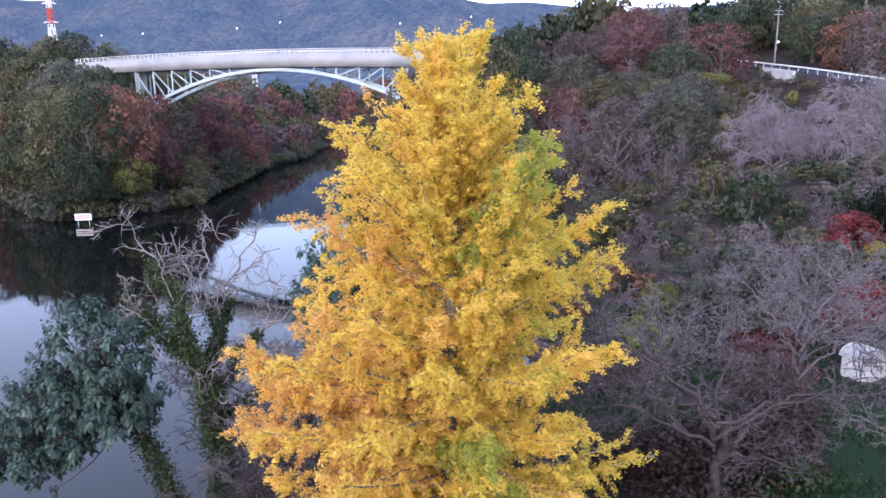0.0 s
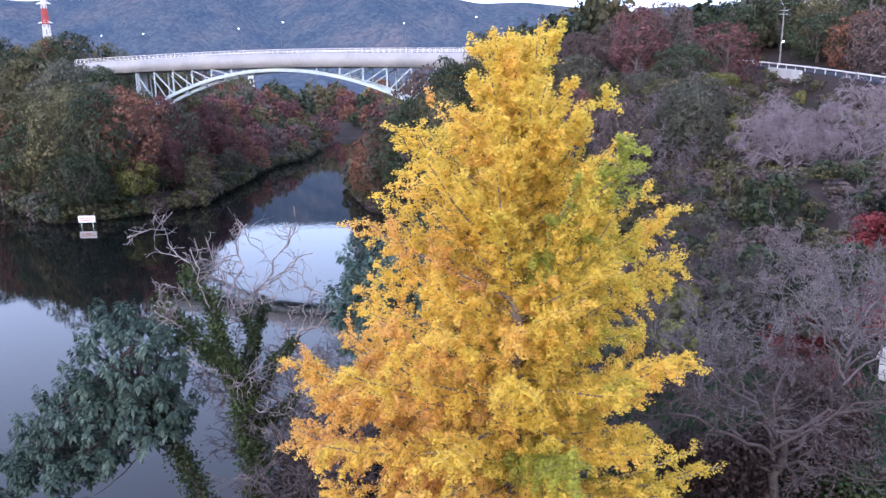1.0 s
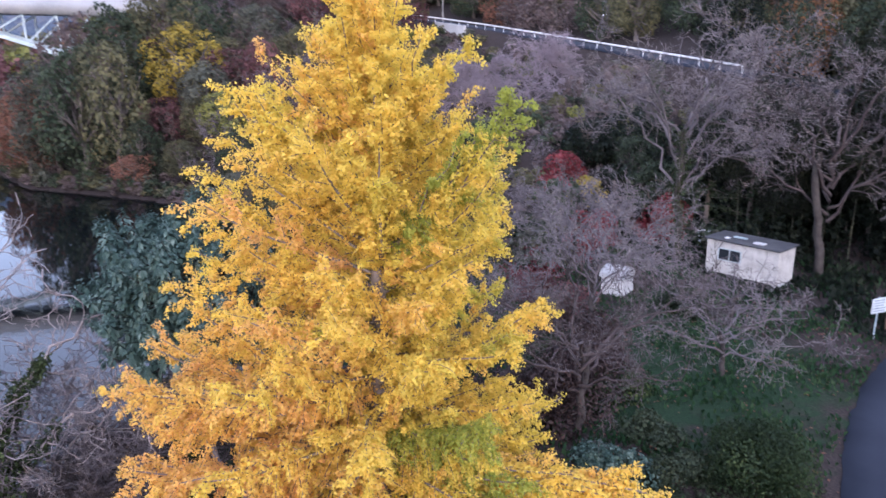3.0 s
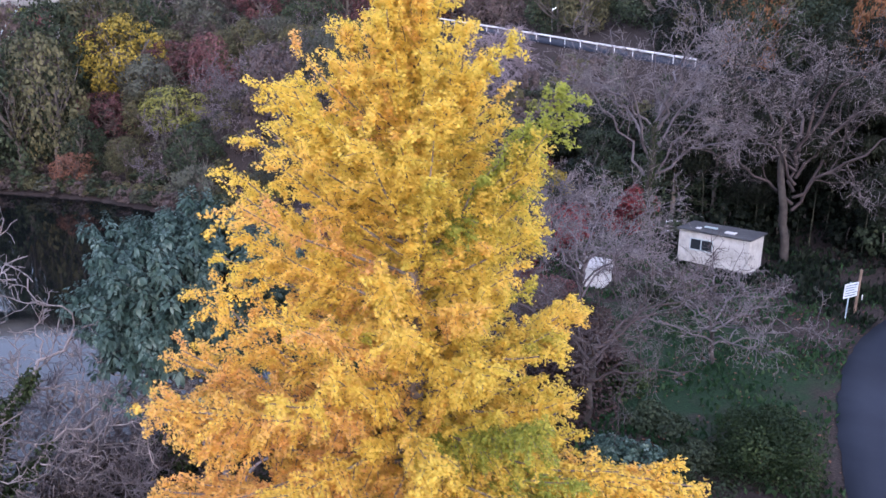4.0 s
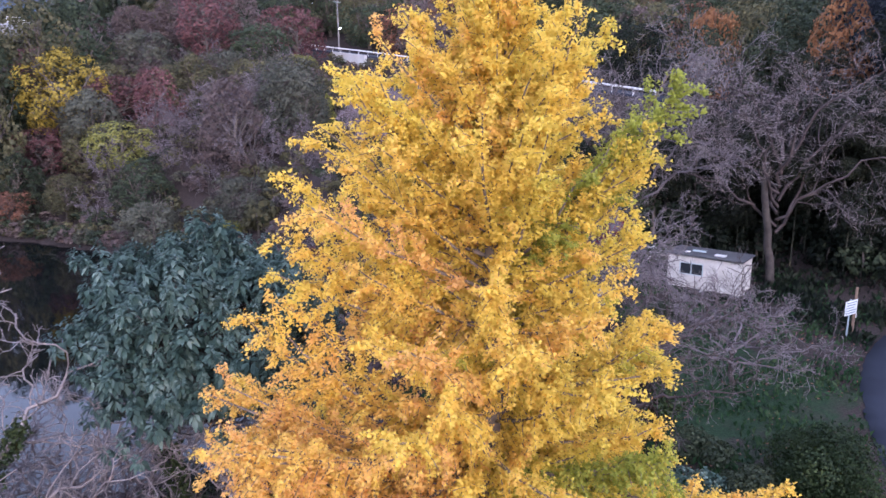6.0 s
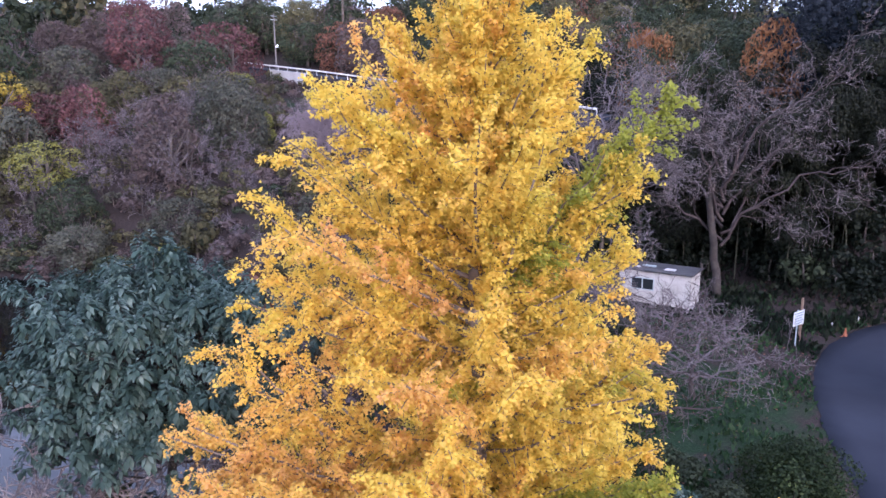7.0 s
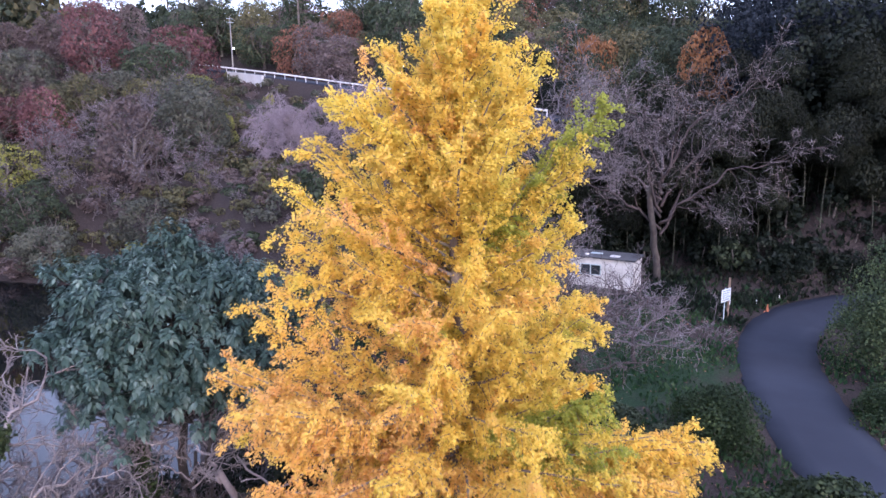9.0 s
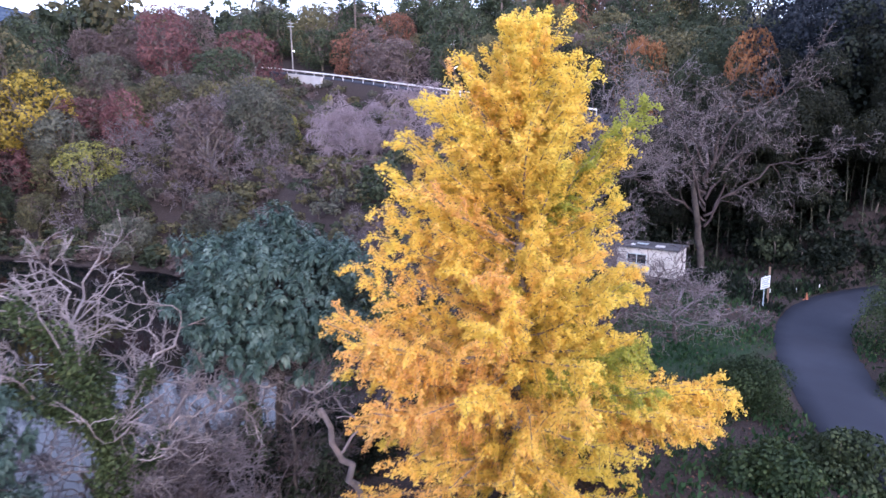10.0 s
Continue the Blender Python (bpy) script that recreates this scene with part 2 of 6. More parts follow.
def grow(P, R, n, t0, t1, lmin, lmax, ang, N, up, wig, rng, rr=0.6, taper=0.5, side=None):
    """n children on each of the branches P, R."""
    B, M, _ = P.shape
    idx = np.repeat(np.arange(B), n)
    t = rng.uniform(t0, t1, B * n)
    f = t * (M - 1)
    i = np.minimum(f.astype(int), M - 2)
    w = (f - i)[:, None]
    pos = P[idx, i] * (1 - w) + P[idx, i + 1] * w
    tan = unit(P[idx, i + 1] - P[idx, i])
    plen = np.linalg.norm(np.diff(P, axis=1), axis=-1).sum(1)
    L = plen[idx] * rng.uniform(lmin, lmax, B * n) * (1 - taper * t)
    r = rng.normal(size=(B * n, 3))
    if side is not None:
        r[:, 2] *= side
    perp = unit(r - (r * tan).sum(1, keepdims=True) * tan)
    a = np.radians(ang * rng.uniform(0.7, 1.3, B * n))[:, None]
    d = tan * np.cos(a) + perp * np.sin(a)
    C = np.empty((B * n, N, 3))
    C[:, 0] = pos
    upv = np.zeros((B * n, 3))
    upv[:, 2] = up
    for k in range(1, N):
        d = unit(d + upv / (N - 1) + rng.normal(size=d.shape) * wig)
        C[:, k] = C[:, k - 1] + d * (L / (N - 1))[:, None]
    r0 = (R[idx, i] * (1 - w[:, 0]) + R[idx, i + 1] * w[:, 0]) * rr
    return C, r0[:, None] * np.linspace(1, 0.4, N)[None], idx


def along(P, count, rng, t0=0.0, t1=1.0):
    """count places on the branches, by length, with the branch's way and number."""
    seg = np.linalg.norm(np.diff(P, axis=1), axis=-1).sum(1)
    b = rng.choice(len(P), count, p=seg / seg.sum())
    f = rng.uniform(t0, t1, count) * (P.shape[1] - 1)
    i = np.minimum(f.astype(int), P.shape[1] - 2)
    w = (f - i)[:, None]
    return P[b, i] * (1 - w) + P[b, i + 1] * w, unit(P[b, i + 1] - P[b, i]), b


def leaves(pos, normal, size, rng, aspect=0.8, droop=None, fan=False):
    """One kite-shaped leaf at each place, lying across its normal."""
    n = len(pos)
    normal = unit(normal)
    r = rng.normal(size=(n, 3))
    if droop is not None:
        r = r * 0.6 + np.array([0, 0, -droop])
    u = unit(r - (r * normal).sum(1, keepdims=True) * normal)
    w = np.cross(normal, u)
    s = np.broadcast_to(np.asarray(size, float), (n,))[:, None]
    lift = normal * s * 0.12
    if fan:
        V = np.stack([pos, pos + u * s * 0.8 + w * s * 0.62 + lift, pos + u * s * 0.86, pos + u * s * 0.8 - w * s * 0.62 + lift], 1)
    else:
        V = np.stack([pos, pos + u * s * 0.5 + w * s * aspect * 0.5 + lift, pos + u * s - lift, pos + u * s * 0.5 - w * s * aspect * 0.5 + lift], 1)
    return V.reshape(-1, 3), np.arange(n * 4).reshape(-1, 4)


# ---- ground, water ----
LAKE = [(-60, -160), (-15, 0), (-13, 20), (-9.5, 30.5), (-5, 34.5), (-2, 37), (2, 42), (6, 50), (9, 60), (12, 75), (11, 87), (4, 99), (-1.5, 110), (-10.8, 121), (-18.6, 130), (-25, 152),
        (-29, 168), (-36, 250), (-48, 385), (-85, 515), (-180, 620), (-190, 600), (-97, 510), (-69, 385), (-66, 324), (-58, 253), (-62, 225), (-57, 179), (-53, 137), (-58, 126), (-71, 115), (-84, 128),
        (-105, 152), (-170, 180), (-420, 210), (-420, -160)]
UPPER_ROAD = [(40, 182, 27.4), (50, 166, 27.7), (59.3, 151, 27.7), (60.4, 120, 24.4), (60.0, 90, 21.0), (58.6, 57, 17.3), (57, 40, 15.6)]


def seg_dist(X, Y, pts, closed):
    best = np.full(X.shape, 1e9)
    val = np.zeros(X.shape)
    n = len(pts)
    for i in range(n if closed else n - 1):
        a, b = pts[i], pts[(i + 1) % n]
        dx, dy = b[0] - a[0], b[1] - a[1]
        t = np.clip(((X - a[0]) * dx + (Y - a[1]) * dy) / (dx * dx + dy * dy), 0, 1)
        d = np.hypot(X - a[0] - t * dx, Y - a[1] - t * dy)
        m = d < best
        best = np.where(m, d, best)
        if len(a) > 2:
            val = np.where(m, a[2] + t * (b[2] - a[2]), val)
    return best, val


def in_lake(X, Y):
    odd = np.zeros(X.shape, bool)
    n = len(LAKE)
    for i in range(n):
        (x1, y1), (x2, y2) = LAKE[i], LAKE[(i + 1) % n]
        if y1 != y2:
            c = ((y1 > Y) != (y2 > Y)) & (X < (x2 - x1) * (Y - y1) / (y2 - y1) + x1)
            odd ^= c
    return odd


def ease(x):
    x = np.clip(x, 0, 1)
    return x * x * (3 - 2 * x)


def height(X, Y):
    X, Y = np.asarray(X, float), np.asarray(Y, float)
    d, _ = seg_dist(X, Y, LAKE, True)
    wet = in_lake(X, Y)
    left = ease((-40 - X) / 20)
    near = 0.9 * ease(d / 2) + 3.9 * ease((d - 1) / 17)
    g = np.maximum(ease((Y - 44) / 30), ease((X - 38) / 22))
    g = g * (1 - 0.6 * ease((4 - X) / 24) * ease((Y - 150) / 25))
    steep = 0.52 - 0.2 * ease((X - 34) / 18) - 0.12 * ease((78 - Y) / 20)
    hill = near + g * np.minimum(steep * np.clip(d - 6, 0, 200), 29 + 0.02 * d)
    hl = 1.0 * ease(d / 3) + np.minimum(0.6 * np.clip(d - 3, 0, 200), 17 + 12 * ease((-150 - X) / 60)) + 0.02 * np.clip(d - 60, 0, 400)
    # a gully below the climbing road
    hill = hill - 6.5 * np.exp(-((X - 41) / 8) ** 2 - ((Y - 88) / 15) ** 2) * ease((d - 8) / 10)
    h = hill * (1 - left) + hl * left
    bumps = 0.25 * np.sin(X * 0.31 + 1.7 * np.sin(Y * 0.17)) * np.cos(Y * 0.27) * ease((d - 3) / 10)
    h = h + bumps
    rd, rz = seg_dist(X, Y, UPPER_ROAD, False)
    k = 1 - ease((rd - 2.2) / 2.8)
    h = h * (1 - k) + rz * k
    ld, _ = seg_dist(X, Y, LANE, False)
    k = 1 - ease((ld - 2.3) / 4)
    h = h * (1 - k) + 4.42 * k
    return np.where(wet, -0.25 - 2.0 * ease(d / 12), h)


LANE = [(10.5, 8.0), (14.8, 13.2), (19.5, 16.4), (24, 19.0), (28.3, 20.8), (32.5, 21.9), (37, 21.8), (42, 20.2), (48, 17), (54, 12)]


def axis(lo, hi, far_lo, far_hi, step):
    mid = np.arange(lo, hi + step, step)
    a = lo - np.geomspace(step, lo - far_lo, 26)[::-1]
    b = hi + np.geomspace(step, far_hi - hi, 26)
    return np.concatenate([a, mid, b])


gx, gy = axis(-110, 110, -2600, 2600, 1.6), axis(-40, 190, -2600, 3200, 1.6)
GX, GY = np.meshgrid(gx, gy)
GZ = height(GX, GY)
gi = np.arange(GX.size).reshape(GX.shape)
quads = np.stack([gi[:-1, :-1], gi[:-1, 1:], gi[1:, 1:], gi[1:, :-1]], -1).reshape(-1, 4)
m_ground, nt = mat_new("ground_cover")
big, mid, fine = noise_of(nt, 0.09, 4.0), noise_of(nt, 0.7, 5.0), noise_of(nt, 9.0, 6.0)
grass = ramp(nt, fine, [(0.3, (0.011, 0.022, 0.012)), (0.6, (0.02, 0.043, 0.019)), (0.8, (0.04, 0.056, 0.028))])
litter = ramp(nt, fine, [(0.3, (0.02, 0.016, 0.015)), (0.55, (0.042, 0.032, 0.029)), (0.75, (0.08, 0.06, 0.05))])
turf = nt.nodes.new("ShaderNodeAttribute")
turf.attribute_name = "tone"
sel = nd(nt, "Math")
sel.operation = "ADD"
nt.links.new(mid, sel.inputs[0])
nt.links.new(turf.outputs["Fac"], sel.inputs[1])
edge = nd(nt, "MapRange")
nt.links.new(sel.outputs[0], edge.inputs[0])
edge.inputs[1].default_value, edge.inputs[2].default_value = 0.85, 1.15
gcol = mixed(nt, edge.outputs[0], litter, grass)
bs = nd(nt, "BsdfPrincipled", Roughness=0.95)
bs.inputs["Specular IOR Level"].default_value = 0.15
nt.links.new(gcol, bs.inputs["Base Color"])
bp = nd(nt, "Bump", Strength=0.8, Distance=0.12)
nt.links.new(fine, bp.inputs["Height"])
nt.links.new(bp.outputs[0], bs.inputs["Normal"])
nt.links.new(bs.outputs[0], nd(nt, "OutputMaterial").inputs[0])
CX, CY = (GX[:-1, :-1] + GX[1:, 1:]) / 2, (GY[:-1, :-1] + GY[1:, 1:]) / 2
TURF = 0.75 * np.exp(-(((CX - 18) / 9) ** 2 + ((CY - 27) / 9) ** 2) ** 2) + 0.5 * np.exp(-(((CX - 52) / 5) ** 2 + ((CY - 118) / 16) ** 2)) + 0.5 * np.exp(-(((CX - 50) / 8) ** 2 + ((CY - 80) / 12) ** 2))
ground = mpart("ground", smooth(raw_mesh("ground", np.stack([GX, GY, GZ], -1).reshape(-1, 3), quads, TURF.ravel())), m_ground)
tagged(ground, "grassy ground with brown leaf litter rising into hills", "ground", kind="structure")

m_water, nt = mat_new("lake_water")
tc = nt.nodes.new("ShaderNodeTexCoord")
w1 = nd(nt, "TexNoise", Scale=0.35, Detail=3.0)
w2 = nd(nt, "TexNoise", Scale=3.0, Detail=3.0)
for w in (w1, w2):
    nt.links.new(tc.outputs["Object"], w.inputs["Vector"])
addn = nd(nt, "Math")
addn.operation = "MULTIPLY_ADD"
nt.links.new(w2.outputs[0], addn.inputs[0])
addn.inputs[1].default_value = 0.25
nt.links.new(w1.outputs[0], addn.inputs[2])
bs = nd(nt, "BsdfPrincipled", Roughness=0.02, IOR=1.333)
bs.inputs["Base Color"].default_value = (0.003, 0.004, 0.0045, 1)
bp = nd(nt, "Bump", Strength=0.035, Distance=0.15)
nt.links.new(addn.outputs[0], bp.inputs["Height"])
nt.links.new(bp.outputs[0], bs.inputs["Normal"])
nt.links.new(bs.outputs[0], nd(nt, "OutputMaterial").inputs[0])
bm = bmesh.new()
for x, y in ((-420, -160), (60, -160), (60, 640), (-420, 640)):
    bm.verts.new((x, y, 0))
bm.faces.new(bm.verts)
water = part("water", bm, m_water)
tagged(water, "calm dark lake water mirroring sky and wooded banks", "water", kind="structure")


def ground_z(x, y):
    return float(height(np.array([x]), np.array([y]))[0])


# ---- far mountains ----
def mountain(name, centre, length, turn, top, deep, seed, label):
    rng = np.random.default_rng(seed)
    nu, nv = 150, 40
    u, v = np.linspace(-1, 1, nu), np.linspace(0, 1, nv)
    U, W = np.meshgrid(u, v)
    ridge = sum(a * np.sin(f * U + p) for a, f, p in ((0.025, 5.0, 0.4), (0.025, 11.0, rng.uniform(0, 6)), (0.014, 23.0, rng.uniform(0, 6)), (0.008, 57.0, 1.0)))
    env = top(U) * (1 + ridge)
    spur = 0.10 * np.sin(U * 26 + 3 * W) * np.sin(W * math.pi) + 0.05 * np.sin(U * 61 + 7 * W) * np.sin(W * math.pi)
    Z = env * (W ** 0.85) * (1 + spur) - 5
    Yv = deep * W + deep * 0.12 * np.sin(U * 17) * W
    c, s = math.cos(turn), math.sin(turn)
    X = centre[0] + c * U * length - s * Yv
    Y = centre[1] + s * U * length + c * Yv
    V = np.stack([X, Y, Z], -1)
    back = V[-1:].copy()
    back[..., 2] = -5
    back[..., 0] += -s * deep
    back[..., 1] += c * deep
    V = np.concatenate([V, back])
    i = np.arange(V.shape[0] * nu).reshape(-1, nu)
    q = np.stack([i[:-1, :-1], i[:-1, 1:], i[1:, 1:], i[1:, :-1]], -1).reshape(-1, 4)
    ob = mpart(name, smooth(raw_mesh(name, V.reshape(-1, 3), q)), m_hazed_mount)
    return tagged(ob, label, "mountain", kind="structure")


m_hazed_mount, nt = mat_new("far_woods")
tc = nt.nodes.new("ShaderNodeTexCoord")
vor = nd(nt, "TexVoronoi", Scale=0.13)
nt.links.new(tc.outputs["Object"], vor.inputs["Vector"])
patchy = noise_of(nt, 0.012, 5.0)
# distance haze is put into the colour: blue-tinted dark tones
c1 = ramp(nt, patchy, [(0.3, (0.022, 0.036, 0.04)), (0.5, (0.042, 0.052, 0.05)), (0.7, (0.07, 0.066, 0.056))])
sep = nt.nodes.new("ShaderNodeSeparateColor")
nt.links.new(vor.outputs["Color"], sep.inputs[0])
crowns = ramp(nt, sep.outputs[0], [(0.0, (0.62, 0.64, 0.66)), (0.5, (0.95, 0.95, 0.95)), (1.0, (1.4, 1.34, 1.25))])
c2 = mixed(nt, 1.0, c1, crowns, "MULTIPLY")
bs = nd(nt, "BsdfPrincipled", Roughness=1.0)
bs.inputs["Specular IOR Level"].default_value = 0.0
nt.links.new(c2, bs.inputs["Base Color"])
# faint blue glow on the slopes stands for the haze
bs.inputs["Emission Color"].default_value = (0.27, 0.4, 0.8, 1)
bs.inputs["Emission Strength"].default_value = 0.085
bp = nd(nt, "Bump", Strength=0.6, Distance=6.0)
bp.invert = True
nt.links.new(vor.outputs["Distance"], bp.inputs["Height"])
nt.links.new(bp.outputs[0], bs.inputs["Normal"])
nt.links.new(bs.outputs[0], nd(nt, "OutputMaterial").inputs[0])
mountain("backdrop_mountain", (-500, 1150), 1500, 0.12, lambda u: 215 + 45 * ease((0.62 - u) / 0.15), 420, 3, "wooded mountain coloured blue as haze far behind the bridge")
mountain("backdrop_ridge", (250, 1900), 1600, -0.05, lambda u: 290 + 30 * np.sin(u * 4), 500, 5, "ridge on the horizon coloured pale blue as haze")
mountain("backdrop_foothill", (-330, 620), 300, 0.1, lambda u: 58 + 14 * np.sin(u * 5), 160, 8, "wooded foothill coloured blue as haze beyond the river bend")


# ---- lane, upper road ----
def strip(name, pts, half, lift, material, label, uneven=0.0, samples=90):
    p = np.array(pts, float)
    seg = np.r_[0, np.cumsum(np.linalg.norm(np.diff(p[:, :2], axis=0), axis=1))]
    s = np.linspace(0, seg[-1], samples)
    c = np.stack([np.interp(s, seg, p[:, k]) for k in range(p.shape[1])], -1)
    ker = np.ones(9) / 9
    for k in range(c.shape[1]):
        pad = np.r_[2 * c[0, k] - c[4:0:-1, k], c[:, k], 2 * c[-1, k] - c[-2:-6:-1, k]]
        c[:, k] = np.convolve(pad, ker, "valid")
    t = unit(np.gradient(c[:, :2], axis=0))
    n = np.stack([-t[:, 1], t[:, 0]], -1)
    z = c[:, 2] if c.shape[1] > 2 else np.full(len(c), 4.42)
    rng = np.random.default_rng(4)
    rows = []
    for o, dz in ((-half, -0.3), (-half, 0), (-half * 0.5, 0.03), (0, 0.05), (half * 0.5, 0.03), (half, 0), (half, -0.3)):
        wob = rng.normal(size=len(c)) * (uneven if abs(o) == half else 0)
        q = c[:, :2] + n * (o + wob)[:, None]
        rows.append(np.column_stack([q, z + lift + dz]))
    V = np.stack(rows, 1)
    i = np.arange(V.shape[0] * V.shape[1]).reshape(V.shape[:2])
    f = np.stack([i[:-1, :-1], i[1:, :-1], i[1:, 1:], i[:-1, 1:]], -1).reshape(-1, 4)
    ob = mpart(name, raw_mesh(name, V.reshape(-1, 3), f), material)
    tagged(ob, label, "road", kind="structure")
    return c, n


lane_c, lane_n = strip("road", LANE, 2.15, 0.06, ASPHALT, "narrow curving asphalt lane beside the garden", 0.05)
up_c, up_n = strip("upper_road", UPPER_ROAD, 2.3, 0.08, ASPHALT, "narrow asphalt road climbing the hillside", 0.03)

# white guard rail on the lake side of the upper road
rail = thing("guard_rail", "long white steel guard rail along the hillside road", "guard rail")
side = -1.0 if up_n[40][0] > 0 else 1.0
line = [Vector((*(up_c[k][:2] + up_n[k] * side * 2.1), up_c[k][2] + 0.1)) for k in range(90) if 57 < up_c[k][1] < 152]
V = [tuple(p + Vector((dx, 0, dz))) for p in line for dx, dz in ((-0.04, 0.68), (0.04, 0.68), (0.04, 0.93), (-0.04, 0.93))]
F = [(4 * i + k, 4 * i + (k + 1) % 4, 4 * i + 4 + (k + 1) % 4, 4 * i + 4 + k) for i in range(len(line) - 1) for k in range(4)]
mpart("beam", raw_mesh("beam", V, F), WHITE, rail)
post_me = None
for k in range(0, len(line), 2):
    if post_me is None:
        bm = bmesh.new()
        bar(bm, (0, 0, -0.5), (0, 0, 0.95), 0.06, None, 8)
        ob = part("post", bm, WHITE, rail)
        post_me = ob.data
    else:
        ob = mpart("post", post_me, WHITE, rail)
    ob.matrix_basis = Matrix.Translation(line[k])

wall = thing("retaining_wall", "short grey concrete retaining wall under the road edge", "wall", kind="structure")
a, b = Vector((56.7, 135.5, 22.3)), Vector((57.0, 123.6, 21.1))
q = (b - a).normalized()
for i in range(4):
    p0, p1 = a + (b - a) * (i / 4), a + (b - a) * ((i + 1) / 4)
    bm = bmesh.new()
    bar(bm, p0 + q * 0.03 + Vector((0, 0, 1.9)), p1 - q * 0.03 + Vector((0, 0, 1.9)), 0.6, 4.2)
    part("panel", bm, CONCRETE, wall)

# ---- bridge ----
# laid out large to fit the camera's view, then scaled about the first camera
FAR_M = Matrix.Translation((0.66, 0.42, 19.66)) @ Matrix.Scale(0.6, 4) @ Matrix.Translation((-0.66, -0.42, -19.66))


def under_bridge(p):
    """The ground below a point of the layout, in the layout's own height."""
    q = FAR_M @ p
    return 19.66 + (ground_z(q.x, q.y) - 19.66) / 0.6


BL, BR = Vector((-160, 296.2, 36.9)), Vector((8, 236.9, 35.9))
b_dir = (BR - BL).normalized()
b_side = Vector((b_dir.y, -b_dir.x, 0)).normalized()
if b_side.y > 0:
    b_side = -b_side
b_len = (BR - BL).length


def on_bridge(s, off=0.0, dz=0.0):
    crest = 1.6 * math.sin(math.pi * s / b_len)
    return BL + b_dir * s + b_side * off + Vector((0, 0, dz + crest))


bridge = thing("arch_bridge", "pale steel deck arch bridge with long concrete-grey girder", "bridge")
W2 = 4.6
N = 60


def ribbon(half, lo, hi, off, n=60):
    """One long box that follows the deck's crest."""
    V = []
    for i in range(n + 1):
        for o, z in ((off - half, lo), (off + half, lo), (off + half, hi), (off - half, hi)):
            V.append(tuple(on_bridge(b_len * i / n, o, z)))
    F = [(4 * i + k, 4 * i + (k + 1) % 4, 4 * i + 4 + (k + 1) % 4, 4 * i + 4 + k) for i in range(n) for k in range(4)]
    return raw_mesh("ribbon", V, F + [(0, 3, 2, 1), (4 * n, 4 * n + 1, 4 * n + 2, 4 * n + 3)])


for off in (W2, -W2):
    mpart("girder", ribbon(0.25, -4.6, 0.25, off), GIRDER, bridge, "weathered off-white girder face")
mpart("deck", ribbon(W2 - 0.25, -0.75, -0.25, 0), ASPHALT, bridge)
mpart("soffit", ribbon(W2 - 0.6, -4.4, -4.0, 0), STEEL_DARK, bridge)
for off in (W2, -W2):
    for h, th in ((0.55, 0.1), (1.0, 0.1), (1.5, 0.16)):
        mpart("handrail", ribbon(th / 2, 0.2 + h - th / 2, 0.2 + h + th / 2, off), WHITE, bridge)
    pm = None
    for i in range(0, 84):
        s = b_len * (i + 0.5) / 84
        if pm is None:
            bm = bmesh.new()
            box(bm, (-0.09, -0.09, 0), (0.09, 0.09, 1.5), 0.02)
            ob = part("railing_post", bm, WHITE, bridge)
            pm = ob.data
        else:
            ob = mpart("railing_post", pm, WHITE, bridge)
        ob.matrix_basis = Matrix.Translation(on_bridge(s, off, 0.2))
# arch ribs, columns and diagonals
s_of = lambda x: (x - BL.x) / b_dir.x
SA, SB = s_of(-122.2), s_of(-17.4)
Z_SPRING, Z_CROWN = 20.6, -5.4


def rib(s, off):
    u = (s - SA) / (SB - SA) * 2 - 1
    top = on_bridge((SA + SB) / 2, off, Z_CROWN).z
    p = on_bridge(s, off)
    p.z = top - (top - Z_SPRING) * u * u
    return p


for off in (W2 - 0.8, -W2 + 0.8):
    bm = bmesh.new()
    for i in range(28):
        bar(bm, rib(SA + (SB - SA) * i / 28, off), rib(SA + (SB - SA) * (i + 1) / 28, off), 0.9, 1.15)
    part("arch_rib", bm, STEEL_PALE, bridge, "pale blue-green painted steel arch rib")
    for i in range(0, 14):
        s = SA - 9 + (SB - SA + 18) * i / 14
        top = on_bridge(s, off, -4.7)
        foot = rib(min(max(s, SA), SB), off) if SA <= s <= SB else Vector((top.x, top.y, under_bridge(top) - 1))
        if top.z - foot.z > 1.2:
            bm = bmesh.new()
            part("column", bar(bm, foot, top, 0.5, 0.5), STEEL_PALE, bridge)
    for i in range(0, 14):
        s0, s1 = SA - 9 + (SB - SA + 18) * i / 14, SA - 9 + (SB - SA + 18) * (i + 1) / 14
        mid = (SA + SB) / 2
        if s0 >= mid:
            lo_s, hi_s = s0, s1
            if s0 > SB:
                continue
        else:
            lo_s, hi_s = s1, s0
            if s1 < SA:
                continue
        foot, top = rib(min(max(lo_s, SA), SB), off), on_bridge(hi_s, off, -4.7)
        if top.z - foot.z > 1.6:
            bm = bmesh.new()
            part("diagonal", bar(bm, foot, top, 0.4, 0.4), STEEL_PALE, bridge)
for i in range(1, 28, 2):
    s = SA + (SB - SA) * i / 28
    bm = bmesh.new()
    part("cross_brace", bar(bm, rib(s, W2 - 0.8), rib(s, -W2 + 0.8), 0.45, 0.45), STEEL_PALE, bridge)
for s in (s_of(-131.5), s_of(-2.0)):
    bm = bmesh.new()
    p = on_bridge(s, 0, -4.8)
    gz = under_bridge(p)
    bar(bm, (p.x, p.y, gz - 3), p, 1.4, 7.0)
    part("pier", bm, CONCRETE, bridge)


